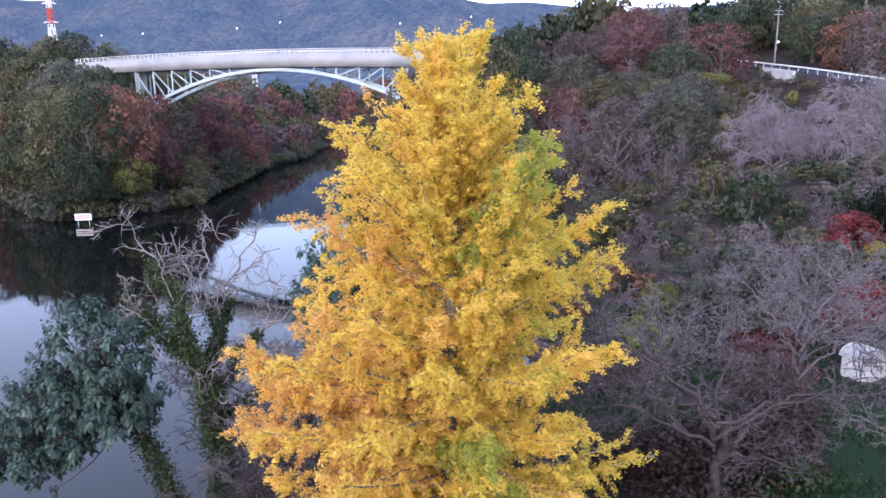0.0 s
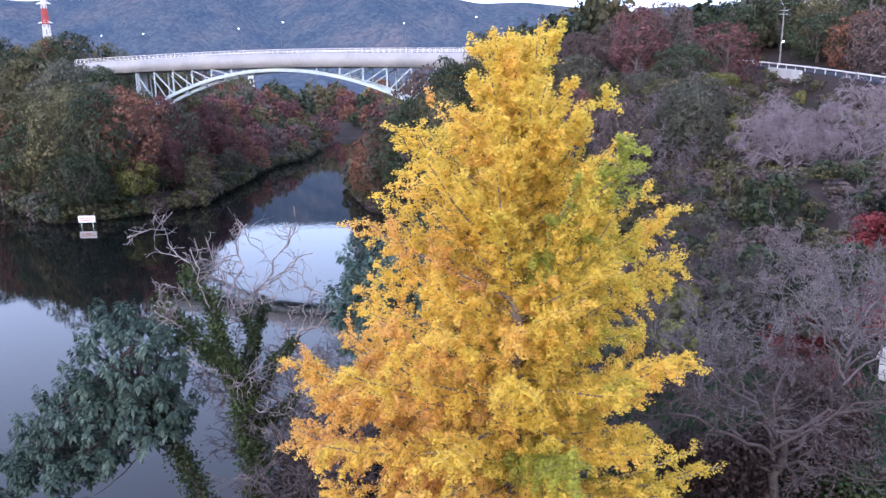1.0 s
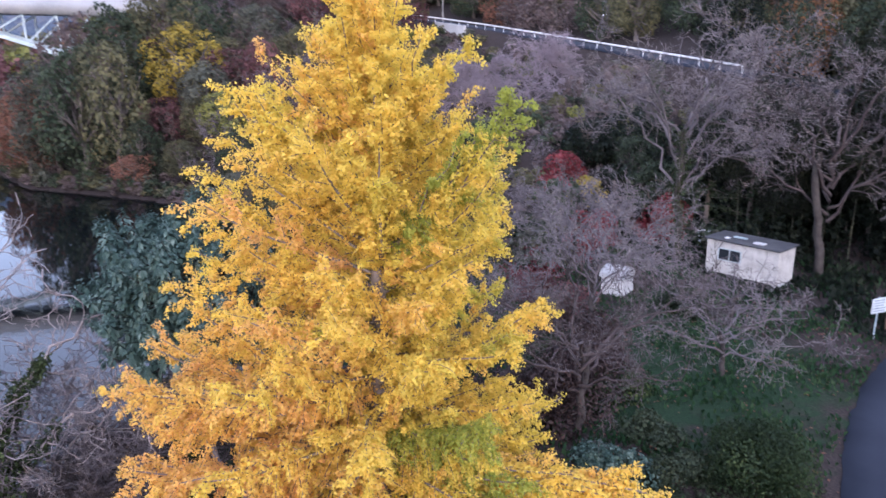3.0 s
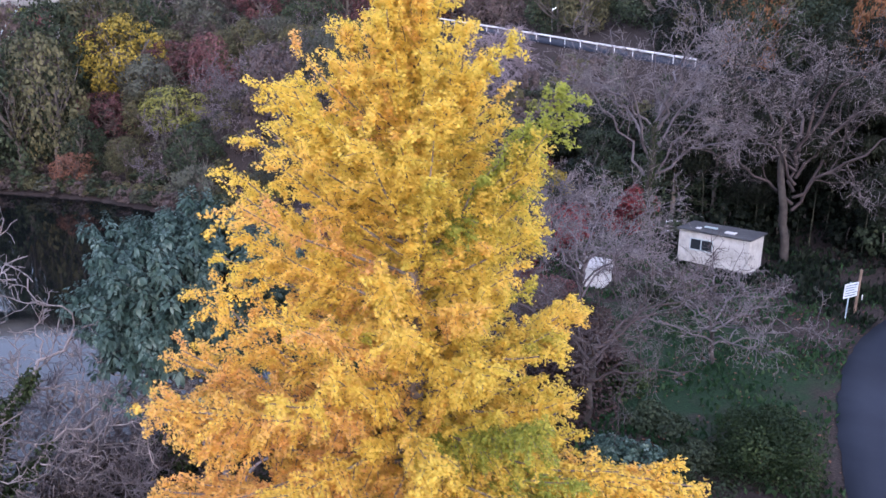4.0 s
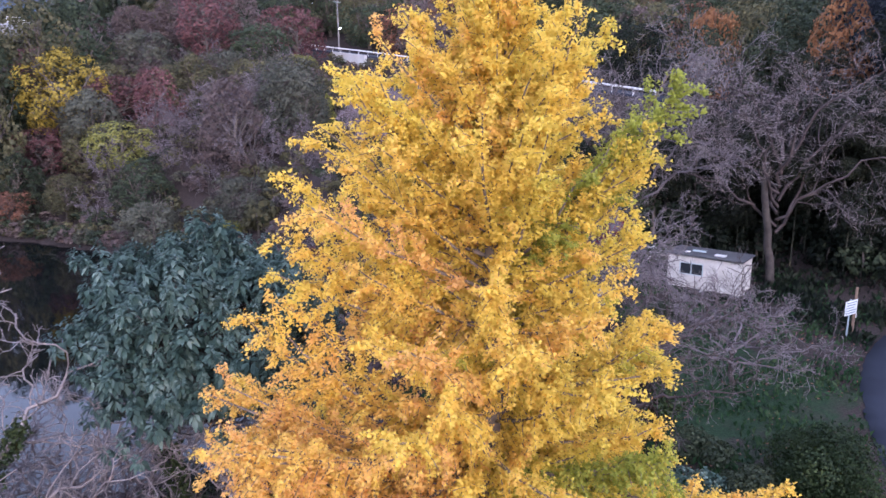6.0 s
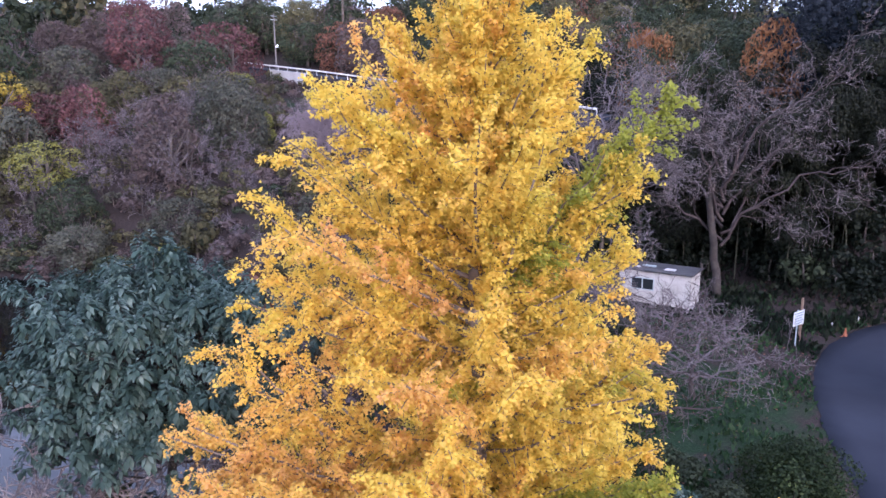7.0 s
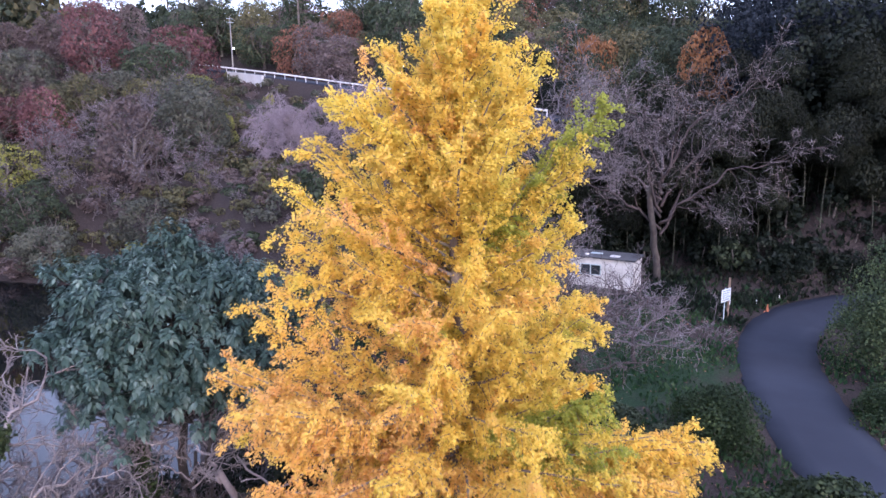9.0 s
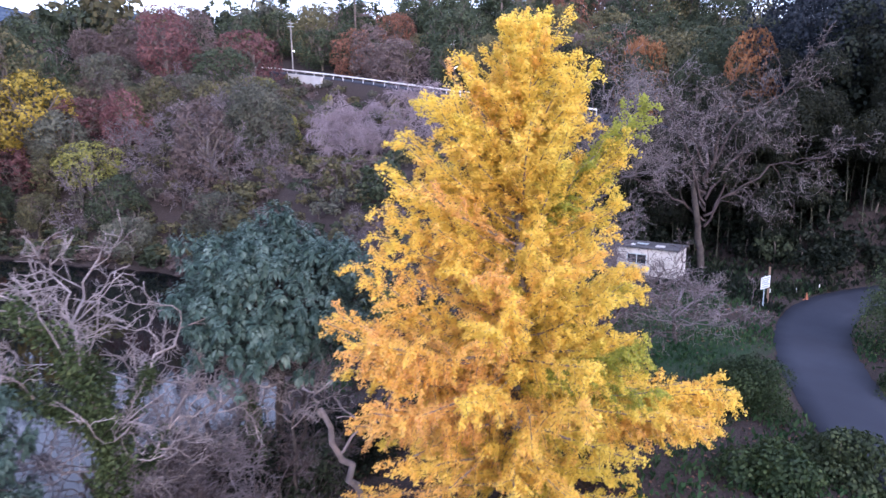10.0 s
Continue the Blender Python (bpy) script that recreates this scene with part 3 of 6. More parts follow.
def street_lamp(s, off, h):
    lamp = thing("street_lamp", "tall grey street lamp with a lit white head", "street lamp", Matrix.Translation(on_bridge(s, off, 0.0)), "lamps on the bridge")
    P = np.array([[(0, 0, 0), (0, 0, h * 0.55), (0, 0, h * 0.9), tuple(b_side * (-0.5 if off > 0 else 0.5) + Vector((0, 0, h * 0.98))), tuple(b_side * (-1.4 if off > 0 else 1.4) + Vector((0, 0, h)))]])
    mpart("pole", raw_mesh("pole", *tubes(P, np.array([[0.11, 0.09, 0.07, 0.06, 0.05]]), 6)), STEEL_DARK, lamp)
    bm = bmesh.new()
    e = Vector(P[0][-1])
    bmesh.ops.create_uvsphere(bm, u_segments=10, v_segments=6, radius=0.3, matrix=Matrix.Translation(e) @ Matrix.Diagonal((1.0, 0.8, 0.6, 1)))
    part("lamp_head", bm, LAMP_GLOW, lamp, "lit white lamp head")


for x, off, h in ((-146, 5.0, 10.5), (-132, -4.8, 11.0), (-88, -4.8, 10.6), (-65, 5.0, 11.2), (-23, -4.8, 10.6), (4, 5.0, 11.5)):
    street_lamp(s_of(x), off, h)


# the whole crossing drawn nearer down the river, scaled about the first camera
for o in [o for o in bpy.data.objects if o.parent is None and o.name.split(".")[0] in ("arch_bridge", "street_lamp")]:
    o.matrix_basis = FAR_M @ o.matrix_basis


# ---- pylons ----
def pylon(x, y, z0, h, w, mats, label, arms=3):
    tower = thing("pylon", label, "pylon", Matrix.Translation((x, y, z0)))
    n = 9
    for i in range(n):
        a, b = h * i / n, h * (i + 1) / n
        wa, wb = w * (1 - 0.86 * (i / n) ** 0.8), w * (1 - 0.86 * ((i + 1) / n) ** 0.8)
        bm = bmesh.new()
        for sx, sy in ((1, 1), (1, -1), (-1, 1), (-1, -1)):
            bar(bm, (sx * wa, sy * wa, a), (sx * wb, sy * wb, b), 0.5, 0.5)
        for sx in (1, -1):
            for ax in (0, 1):
                f = (lambda p, q, z: (p, q, z)) if ax == 0 else (lambda p, q, z: (q, p, z))
                bar(bm, f(sx * wa, -wa, a), f(sx * wb, wb, b), 0.32, 0.32)
                bar(bm, f(sx * wa, wa, a), f(sx * wb, -wb, b), 0.32, 0.32)
                bar(bm, f(sx * wb, -wb, b), f(sx * wb, wb, b), 0.32, 0.32)
        part("lattice_section", bm, mats[i % len(mats)], tower)
    for k in range(arms):
        z = h * (0.68 + 0.13 * k)
        bm = bmesh.new()
        for d in (-1, 1):
            bar(bm, (0, 0, z + 0.5), (d * w * 1.25, 0, z), 0.9, 0.5)
            bar(bm, (0, 0, z + 2.2), (d * w * 1.25, 0, z), 0.4, 0.4)
        part("cross_arm", bm, WHITE, tower)
    return tower


pylon(-302, 518, 10, 102, 4.2, [RED_PAINT, WHITE], "red and white lattice power pylon behind the wooded bank")
pylon(-171, 575, 14, 46, 3.6, [WHITE], "grey lattice power pylon seen under the bridge arch", 2)
house = thing("far_building", "small white building below the far pylon", "building", pose(-168, 560, 0, 0, 0, 12))
bm = bmesh.new()
box(bm, (-5, -4, 4), (5, 4, 32), 0.1)
part("wall", bm, WHITE, house)
bm = bmesh.new()
box(bm, (-5.6, -4.6, 32), (5.6, 4.6, 33), 0.1)
part("roof", bm, CONCRETE, house)
for k in range(3):
    bm = bmesh.new()
    box(bm, (-3.6 + 2.8 * k, -4.12, 28), (-2.0 + 2.8 * k, -3.9, 30.2))
    part("window", bm, STEEL_DARK, house)


# ---- tree kinds ----
def wood_mesh(name, levels):
    return smooth(raw_mesh(name, *join([tubes(P, R, s) for P, R, s in levels])))


def trunk_line(base, top, n, wig, rng):
    t = np.linspace(0, 1, n)[:, None]
    P = np.array(base) * (1 - t) + np.array(top) * t
    P[1:-1] += rng.normal(size=(n - 2, 3)) * wig * np.array([1, 1, 0.3])
    return P[None]


def broadleaf(seed, label, flat=0.75, clumps=34, n_leaves=1500, size=0.2, loose=0.0, name="tree", limbs=True):
    """A broad tree of crown radius 1 and height about 2.2: trunk with limbs, crown of leafy clumps."""
    rng = np.random.default_rng(seed)
    tree = thing(name, label, name)
    P = trunk_line((0, 0, -0.35), (rng.normal() * 0.12, rng.normal() * 0.12, 1.3), 6, 0.03, rng)
    R = np.linspace(0.09, 0.035, 6)[None]
    P2, R2, _ = grow(P, R, 9, 0.4, 1.0, 0.5, 0.85, 50, 4, 0.35, 0.12, rng, 0.6, 0.3)
    P3, R3, _ = grow(P2, R2, 4, 0.3, 1.0, 0.4, 0.7, 45, 3, 0.2, 0.15, rng, 0.6, 0.3)
    mpart("trunk", wood_mesh("trunk", [(P, R, 6), (P2, R2, 4), (P3, R3, 3)] if limbs else [(P, R, 4)]), BARK, tree)
    k = np.arange(clumps) + 0.5
    az = k * 2.39996 + rng.normal(size=clumps) * 0.3
    el = np.arcsin(np.clip(-0.8 + 1.78 * k / clumps + rng.normal(size=clumps) * 0.06, -0.9, 1))
    rad = rng.uniform(0.66, 0.92, clumps)
    lob = 1 + 0.2 * np.sin(az * 2 + rng.uniform(0, 6)) + 0.12 * np.sin(az * 3 + rng.uniform(0, 6))
    way = np.stack([np.cos(az) * np.cos(el), np.sin(az) * np.cos(el), np.sin(el)], -1)
    C = np.stack([way[:, 0] * rad * lob, way[:, 1] * rad * lob, 1.0 + way[:, 2] * rad * flat + rng.normal(size=clumps) * 0.05], -1) * np.array([0.85, 0.85, 1])
    cr = rng.uniform(0.2, 0.36, clumps)
    b = rng.choice(clumps, n_leaves, p=cr ** 2 / (cr ** 2).sum())
    d = unit(rng.normal(size=(n_leaves, 3)) * 0.8 + way[b] * 0.6 + np.array([0, 0, 0.35]))
    rr = rng.uniform(0.8 - loose, 1.04 + loose * 0.5, n_leaves)[:, None]
    pos = C[b] + d * (cr[b][:, None] * rr) * np.array([1, 1, 0.8])
    nrm = unit(d + rng.normal(size=d.shape) * 0.4)
    V, F = leaves(pos, nrm, rng.uniform(0.6, 1.3, n_leaves) * size * 0.6, rng, 0.85)
    mpart("crown", raw_mesh("crown", V, F), LEAF["olive"], tree)
    return tree


def conifer(seed, label, n_leaves=1700):
    rng = np.random.default_rng(seed)
    tree = thing("conifer", label, "tree")
    P = trunk_line((0, 0, -0.3), (0, 0, 4.0), 6, 0.015, rng)
    R = np.linspace(0.1, 0.01, 6)[None]
    P2, R2, _ = grow(P, R, 46, 0.18, 0.98, 0.25, 0.32, 80, 4, -0.25, 0.06, rng, 0.3, 0.82)
    mpart("trunk", wood_mesh("trunk", [(P, R, 6)]), BARK, tree)
    tagged(mpart("branchwork", wood_mesh("branchwork", [(P2, R2, 3)]), BARK, tree), kind="stuff")
    pos, tan, _ = along(P2, n_leaves, rng, 0.15, 1.05)
    pos = pos + rng.normal(size=pos.shape) * 0.07
    V, F = leaves(pos, unit(rng.normal(size=pos.shape) * 0.7 + np.array([0, 0, 1])), rng.uniform(0.1, 0.22, n_leaves), rng, 0.6, 0.5)
    mpart("crown", raw_mesh("crown", V, F), LEAF["dark green"], tree)
    return tree


def bare_tree(name, label, seed, base, h, spread, mats, counts=(7, 7, 6, 4), lean=(0, 0), r0=None, up=0.35, droop=0.0, low=0.25, sides=(8, 6, 4, 3, 3), group="", single=True, coarse=1.0, crook=1.0):
    """A leafless tree: trunk, limbs with their side branches, and a mass of twigs."""
    rng = np.random.default_rng(seed)
    r0 = r0 or h * 0.022
    tree = thing(name, label, "tree", Matrix.Translation(base), group)
    P = trunk_line((0, 0, -0.4), (lean[0], lean[1], h * 0.6), 8, h * 0.016, rng)
    R = np.linspace(r0, r0 * 0.4, 8)[None]
    k = spread / (h * 0.6)
    P2, R2, _ = grow(P, R, counts[0], low, 1.0, 0.7 * k, 1.1 * k, 55, 9, up, 0.13 * crook, rng, 0.55, 0.2)
    R2 = R2 * np.linspace(1, 0.5, 9)[None]
    P3, R3, i3 = grow(P2, R2, counts[1], 0.2, 1.0, 0.4, 0.7, 46, 7, up * 0.4 - droop, 0.15 * crook, rng, 0.6, 0.45)
    R3 = R3 * np.linspace(1, 0.5, 7)[None]
    P4, R4, i4 = grow(P3, R3, counts[2], 0.15, 1.0, 0.4, 0.75, 44, 4, -droop * 1.5, 0.17 * crook, rng, 0.6, 0.4)
    P5, R5, _ = grow(P4, R4, counts[3], 0.1, 1.0, 0.4, 0.85, 40, 3, -droop * 2, 0.17, rng, 0.6, 0.3)
    thick = h * 0.0006 * coarse
    R3, R4, R5 = np.maximum(R3, thick * 2), np.maximum(R4, thick * 1.5), np.maximum(R5, thick)
    if single:
        mpart("trunk", wood_mesh("trunk", [(P, R, sides[0])]), mats[0], tree)
        for b in range(len(P2)):
            w3, w4 = i3 == b, i3[i4] == b
            mpart("branch", wood_mesh("branch", [(P2[b:b + 1], R2[b:b + 1], sides[1]), (P3[w3], R3[w3], sides[2]), (P4[w4], R4[w4], sides[3])]), mats[1], tree)
    else:
        mpart("trunk", wood_mesh("trunk", [(P, R, sides[0]), (P2, R2, sides[1])]), mats[0], tree)
        tagged(mpart("branchwork", wood_mesh("branchwork", [(P3, R3, sides[2]), (P4, R4, sides[3])]), mats[1], tree), kind="stuff")
    tagged(mpart("twig_mass", wood_mesh("twig_mass", [(P5, R5, sides[4])]), mats[2], tree), kind="stuff")
    return tree, [(P, R), (P2, R2), (P3, R3), (P4, R4)]


def recolour(tree, material, child="crown"):
    for c in tree.children:
        if c.name.split(".")[0] == child:
            c.material_slots[0].link = "OBJECT"
            c.material_slots[0].material = material


def put(x, y, scale, turn=0.0, tall=1.0, sink=0.0):
    return Matrix.Translation((x, y, ground_z(x, y) - sink)) @ Matrix.Rotation(turn, 4, "Z") @ Matrix.Diagonal((scale, scale, scale * tall, 1))


# ---- the ginkgo ----
def ginkgo():
    rng = np.random.default_rng(11)
    base_z = ground_z(0.1, 20.4)
    tree = thing("ginkgo_tree", "tall golden yellow ginkgo tree in full autumn leaf", "tree", Matrix.Translation((0.1, 20.4, base_z)))
    O = np.array([0.1, 20.4, base_z])
    P = trunk_line((0, 0, -0.5), (0.35, 0.35, 20.9 - base_z), 12, 0.05, rng)
    R = np.linspace(0.42, 0.035, 12)[None]
    prof_z = [3.5, 6.0, 8.0, 10.0, 12.0, 13.5, 15.3, 16.6, 18.0, 19.0, 20.0, 21.0, 21.6, 22.0]
    prof_r = [5.6, 6.0, 6.2, 6.0, 5.5, 5.2, 4.9, 4.4, 3.6, 3.0, 2.4, 1.8, 1.1, 0.4]
    lines, tones = [], []

    def limb(z0, az, length, elev, curl, tone):
        f = (z0 - base_z + 0.5) / (21.4 - base_z) * 11
        i = min(int(f), 10)
        p = P[0, i] * (1 - f + i) + P[0, i + 1] * (f - i)
        d = np.array([math.cos(az) * math.cos(elev), math.sin(az) * math.cos(elev), math.sin(elev)])
        pts = [p]
        for k in range(7):
            d = unit(d + np.array([0, 0, curl / 7]) + rng.normal(size=3) * 0.06)
            pts.append(pts[-1] + d * length / 7)
        lines.append(pts)
        tones.append(tone)

    def limb_to(z0, tip, sag, tone):
        f = (z0 - base_z + 0.5) / (21.4 - base_z) * 11
        i = min(int(f), 10)
        p = P[0, i] * (1 - f + i) + P[0, i + 1] * (f - i)
        q = np.array(tip) - O
        t = np.linspace(0, 1, 8)[:, None]
        pts = p * (1 - t) + q * t
        pts[:, 2] -= sag * np.sin(t[:, 0] * math.pi)
        pts[1:-1] += rng.normal(size=(6, 3)) * 0.06
        lines.append(list(pts))
        tones.append(tone)
        # two shorter fellows keep the spray full
        for cut in (0.94, 0.84):
            off = rng.normal(size=3) * 0.32
            lines.append(list(p * (1 - t * cut) + (q + off) * t * cut + (pts - p * (1 - t) - q * t)))
            tones.append(tone + rng.normal() * 0.03)

    n = 186
    for k in range(n):
        z0 = 4.2 + (20.4 - 4.2) * ((k + rng.uniform(0, 1)) / n) ** 0.95
        az = k * 2.39996 + rng.normal() * 0.35
        u = (z0 - 4.0) / 17.0
        elev = math.radians(np.interp(u, [0, 0.25, 0.5, 0.75, 0.9, 1], [-2, 6, 18, 32, 48, 70]) + rng.normal() * 6)
        ln = 3.0
        for _ in range(4):
            ln = float(np.interp(z0 + ln * math.sin(elev) * 0.9, prof_z, prof_r)) / max(math.cos(elev), 0.35)
        ln *= rng.choice([0.62, 0.78, 0.9, 0.98, 1.04]) * (1 - (0.12 * max(math.cos(az + 0.4), 0) if 0.1 < u < 0.6 else 0))
        ln = min(ln, max((21.45 - z0) / max(math.sin(elev), 0.2), 0.5))
        ln *= 1 - 0.17 * max(math.cos(az + 0.75), 0) * (u < 0.8)
        # orange on the lake side low down, green towards the hill side
        east = math.cos(az)
        tone = 0.5 + rng.normal() * 0.09 - 0.13 * max(-east, 0) * (u < 0.6) + 0.06 * east
        limb(z0, az, ln, elev, np.interp(u, [0, 0.3, 0.6, 1], [-0.1, 0.15, 0.4, 0.35]), tone)
    for k in range(70):
        z0 = 5.0 + 14.5 * (k + rng.uniform(0, 1)) / 70
        u = (z0 - 4.0) / 17.0
        limb(z0, k * 2.39996 + 1.1 + rng.normal() * 0.3, float(np.interp(z0, prof_z, prof_r)) * rng.uniform(0.35, 0.6), math.radians(15 + 35 * u + rng.normal() * 8), -0.1, 0.45 + rng.normal() * 0.09)
    # the full, pointed top
    for k in range(46):
        z0 = 15.6 + 5.0 * (k + rng.uniform(0, 1)) / 46
        elev = math.radians(38 + 28 * (z0 - 15.6) / 5 + rng.normal() * 7)
        ln = 1.6
        for _ in range(4):
            ln = float(np.interp(z0 + ln * math.sin(elev), prof_z, prof_r)) / math.cos(elev)
        limb(z0, k * 2.39996 + 0.6 + rng.normal() * 0.3, min(ln * rng.uniform(0.75, 1.03), (21.35 - z0) / math.sin(elev)), elev, 0.0, 0.5 + rng.normal() * 0.08)
    # limbs that stand out of the outline
    limb_to(14.6, (2.6, 17.4, 18.7), 0.5, 1.0)
    limb_to(14.2, (2.4, 17.8, 17.9), 0.4, 0.66)
    limb_to(13.8, (2.4, 18.1, 16.9), 0.3, 0.6)
    for tip in ((6.0, 15.3, 8.3), (5.2, 15.1, 8.6), (5.4, 15.7, 7.7), (4.2, 15.6, 9.0), (3.8, 15.2, 8.0), (3.0, 14.9, 8.4), (4.8, 16.4, 7.2)):
        limb_to(tip[2] + 0.6, tip, 0.3, 0.4 + rng.normal() * 0.05)
    limb_to(8.8, (5.4, 15.2, 8.9), 0.2, 0.36)
    limb_to(8.4, (4.6, 15.6, 8.4), 0.2, 0.45)
    limb_to(10.6, (-4.75, 23.4, 13.7), 1.0, 0.3)
    limb_to(10.2, (-5.55, 23.9, 11.8), 0.6, 0.22)
    limb_to(9.8, (-4.9, 23.0, 11.2), 0.4, 0.26)
    limb_to(10.4, (-6.4, 20.3, 12.2), 0.5, 0.24)
    limb_to(9.6, (-6.3, 21.6, 11.5), 0.6, 0.2)
    limb_to(14.4, (-2.55, 23.6, 17.9), 0.2, 0.48)
    limb_to(13.6, (-3.6, 22.9, 16.9), 0.4, 0.45)
    limb_to(13.0, (-3.9, 23.2, 15.5), 0.3, 0.42)
    limb_to(13.4, (5.6, 22.9, 16.5), 0.2, 0.5)
    limb_to(12.6, (5.9, 23.3, 14.9), 0.3, 0.55)
    limb_to(11.2, (5.2, 19.7, 12.6), 0.3, 0.5)
    limb_to(10.8, (4.2, 18.5, 12.9), 0.3, 0.36)
    limb_to(9.0, (-6.5, 20.6, 10.0), 0.6, 0.2)
    limb_to(16.0, (-3.0, 21.2, 19.05), 0.3, 0.5)
    limb_to(16.8, (0.7, 18.3, 20.2), 0.3, 0.5)
    limb_to(17.6, (-0.7, 22.8, 20.6), 0.2, 0.5)
    limb_to(7.6, (6.8, 20.9, 8.6), 0.3, 0.62)
    limb_to(9.4, (1.4, 16.2, 11.2), 0.2, 0.9)
    limb_to(8.6, (2.4, 16.4, 9.4), 0.2, 0.92)
    A, T = np.array(lines), np.array(tones)
    LN = np.linalg.norm(np.diff(A, axis=1), axis=-1).sum(1)
    AR = (0.012 + 0.009 * LN)[:, None] * np.linspace(1, 0.25, 8)[None]
    high = A[:, 0, 2] + base_z > 13.5
    fronds = []
    for sel, ns, s0, s1, sa, su, nc, cu in ((high, 14, 0.14, 0.28, 40, -0.25, 3, -0.4), (~high, 22, 0.12, 0.27, 46, -0.8, 3, -0.6)):
        q, qr, qi = grow(A[sel], AR[sel], ns, 0.12, 1.0, s0, s1, sa, 7, su, 0.06, rng, 0.5, 0.45, 0.6)
        qt = T[sel][qi] + rng.normal(size=len(qi)) * 0.05
        c, cr, ci = grow(q, qr, nc, 0.1, 0.95, 0.24, 0.42, 38, 4, cu, 0.06, rng, 0.5, 0.4)
        fronds.append((q, qr, qt, c, qt[ci]))
    S, SR, ST = (np.concatenate([f[k] for f in fronds]) for k in range(3))
    C, CT = (np.concatenate([f[k] for f in fronds]) for k in (3, 4))
    mpart("trunk", wood_mesh("trunk", [(P, R, 10)]), GINKGO_BARK, tree)
    for k in range(len(A)):
        mpart("limb", wood_mesh("limb", [(A[k:k + 1], AR[k:k + 1], 6)]), GINKGO_BARK, tree, "pale grey-brown limb" if k == 0 else "")
    tagged(mpart("twig_mass", wood_mesh("twig_mass", [(S, np.maximum(SR, 0.008), 3)]), GINKGO_BARK, tree), kind="stuff")
    pos, tone = [], []
    nrm = []
    for Q, K, cnt, t0, rad in ((A, T, 110000, 0.08, 0.08), (S, ST, 390000, 0.0, 0.055), (C, CT, 260000, 0.0, 0.045)):
        p, t, b = along(Q, cnt, rng, t0, 1.02)
        off = rng.normal(size=p.shape) * rad
        pos.append(p + off)
        nrm.append(unit(unit(off) + rng.normal(size=p.shape) * 0.45 + np.array([0, 0, 0.3])))
        tone.append(K[b] + rng.normal(size=cnt) * 0.03)
    pos, nrm, tone = np.concatenate(pos), np.concatenate(nrm), np.concatenate(tone)
    V, F = leaves(pos, nrm, rng.uniform(0.058, 0.088, len(pos)), rng, 0.9, 0.5, True)
    m, nt = mat_new("ginkgo_leaf")
    at = nt.nodes.new("ShaderNodeAttribute")
    at.attribute_name = "tone"
    geo = nt.nodes.new("ShaderNodeNewGeometry")
    pn = noise_of(nt, 0.9, 3.0)
    mm = nd(nt, "Math")
    mm.operation = "MULTIPLY_ADD"
    nt.links.new(pn, mm.inputs[0])
    mm.inputs[1].default_value = 0.3
    nt.links.new(at.outputs["Fac"], mm.inputs[2])
    m3 = nd(nt, "Math")
    m3.operation = "MULTIPLY_ADD"
    nt.links.new(geo.outputs["Random Per Island"], m3.inputs[0])
    m3.inputs[1].default_value = 0.12
    nt.links.new(mm.outputs[0], m3.inputs[2])
    m4 = nd(nt, "Math")
    m4.operation = "SUBTRACT"
    nt.links.new(m3.outputs[0], m4.inputs[0])
    m4.inputs[1].default_value = 0.17
    col = ramp(nt, m4.outputs[0], [(0.05, (0.76, 0.42, 0.18)), (0.28, (0.83, 0.54, 0.14)), (0.46, (0.85, 0.625, 0.115)), (0.72, (0.74, 0.59, 0.1)), (0.95, (0.36, 0.39, 0.07))])
    bsd = nd(nt, "BsdfPrincipled", Roughness=0.5)
    bsd.inputs["Specular IOR Level"].default_value = 0.1
    trn = nd(nt, "BsdfTranslucent")
    nt.links.new(col, bsd.inputs["Base Color"])
    nt.links.new(col, trn.inputs["Color"])
    mix = nd(nt, "MixShader", Fac=0.5)
    nt.links.new(bsd.outputs[0], mix.inputs[1])
    nt.links.new(trn.outputs[0], mix.inputs[2])
    nt.links.new(mix.outputs[0], nd(nt, "OutputMaterial").inputs[0])
    mpart("crown", raw_mesh("crown", V, F, tone), m, tree, "dense golden fan-shaped leaves, some still green")


ginkgo()


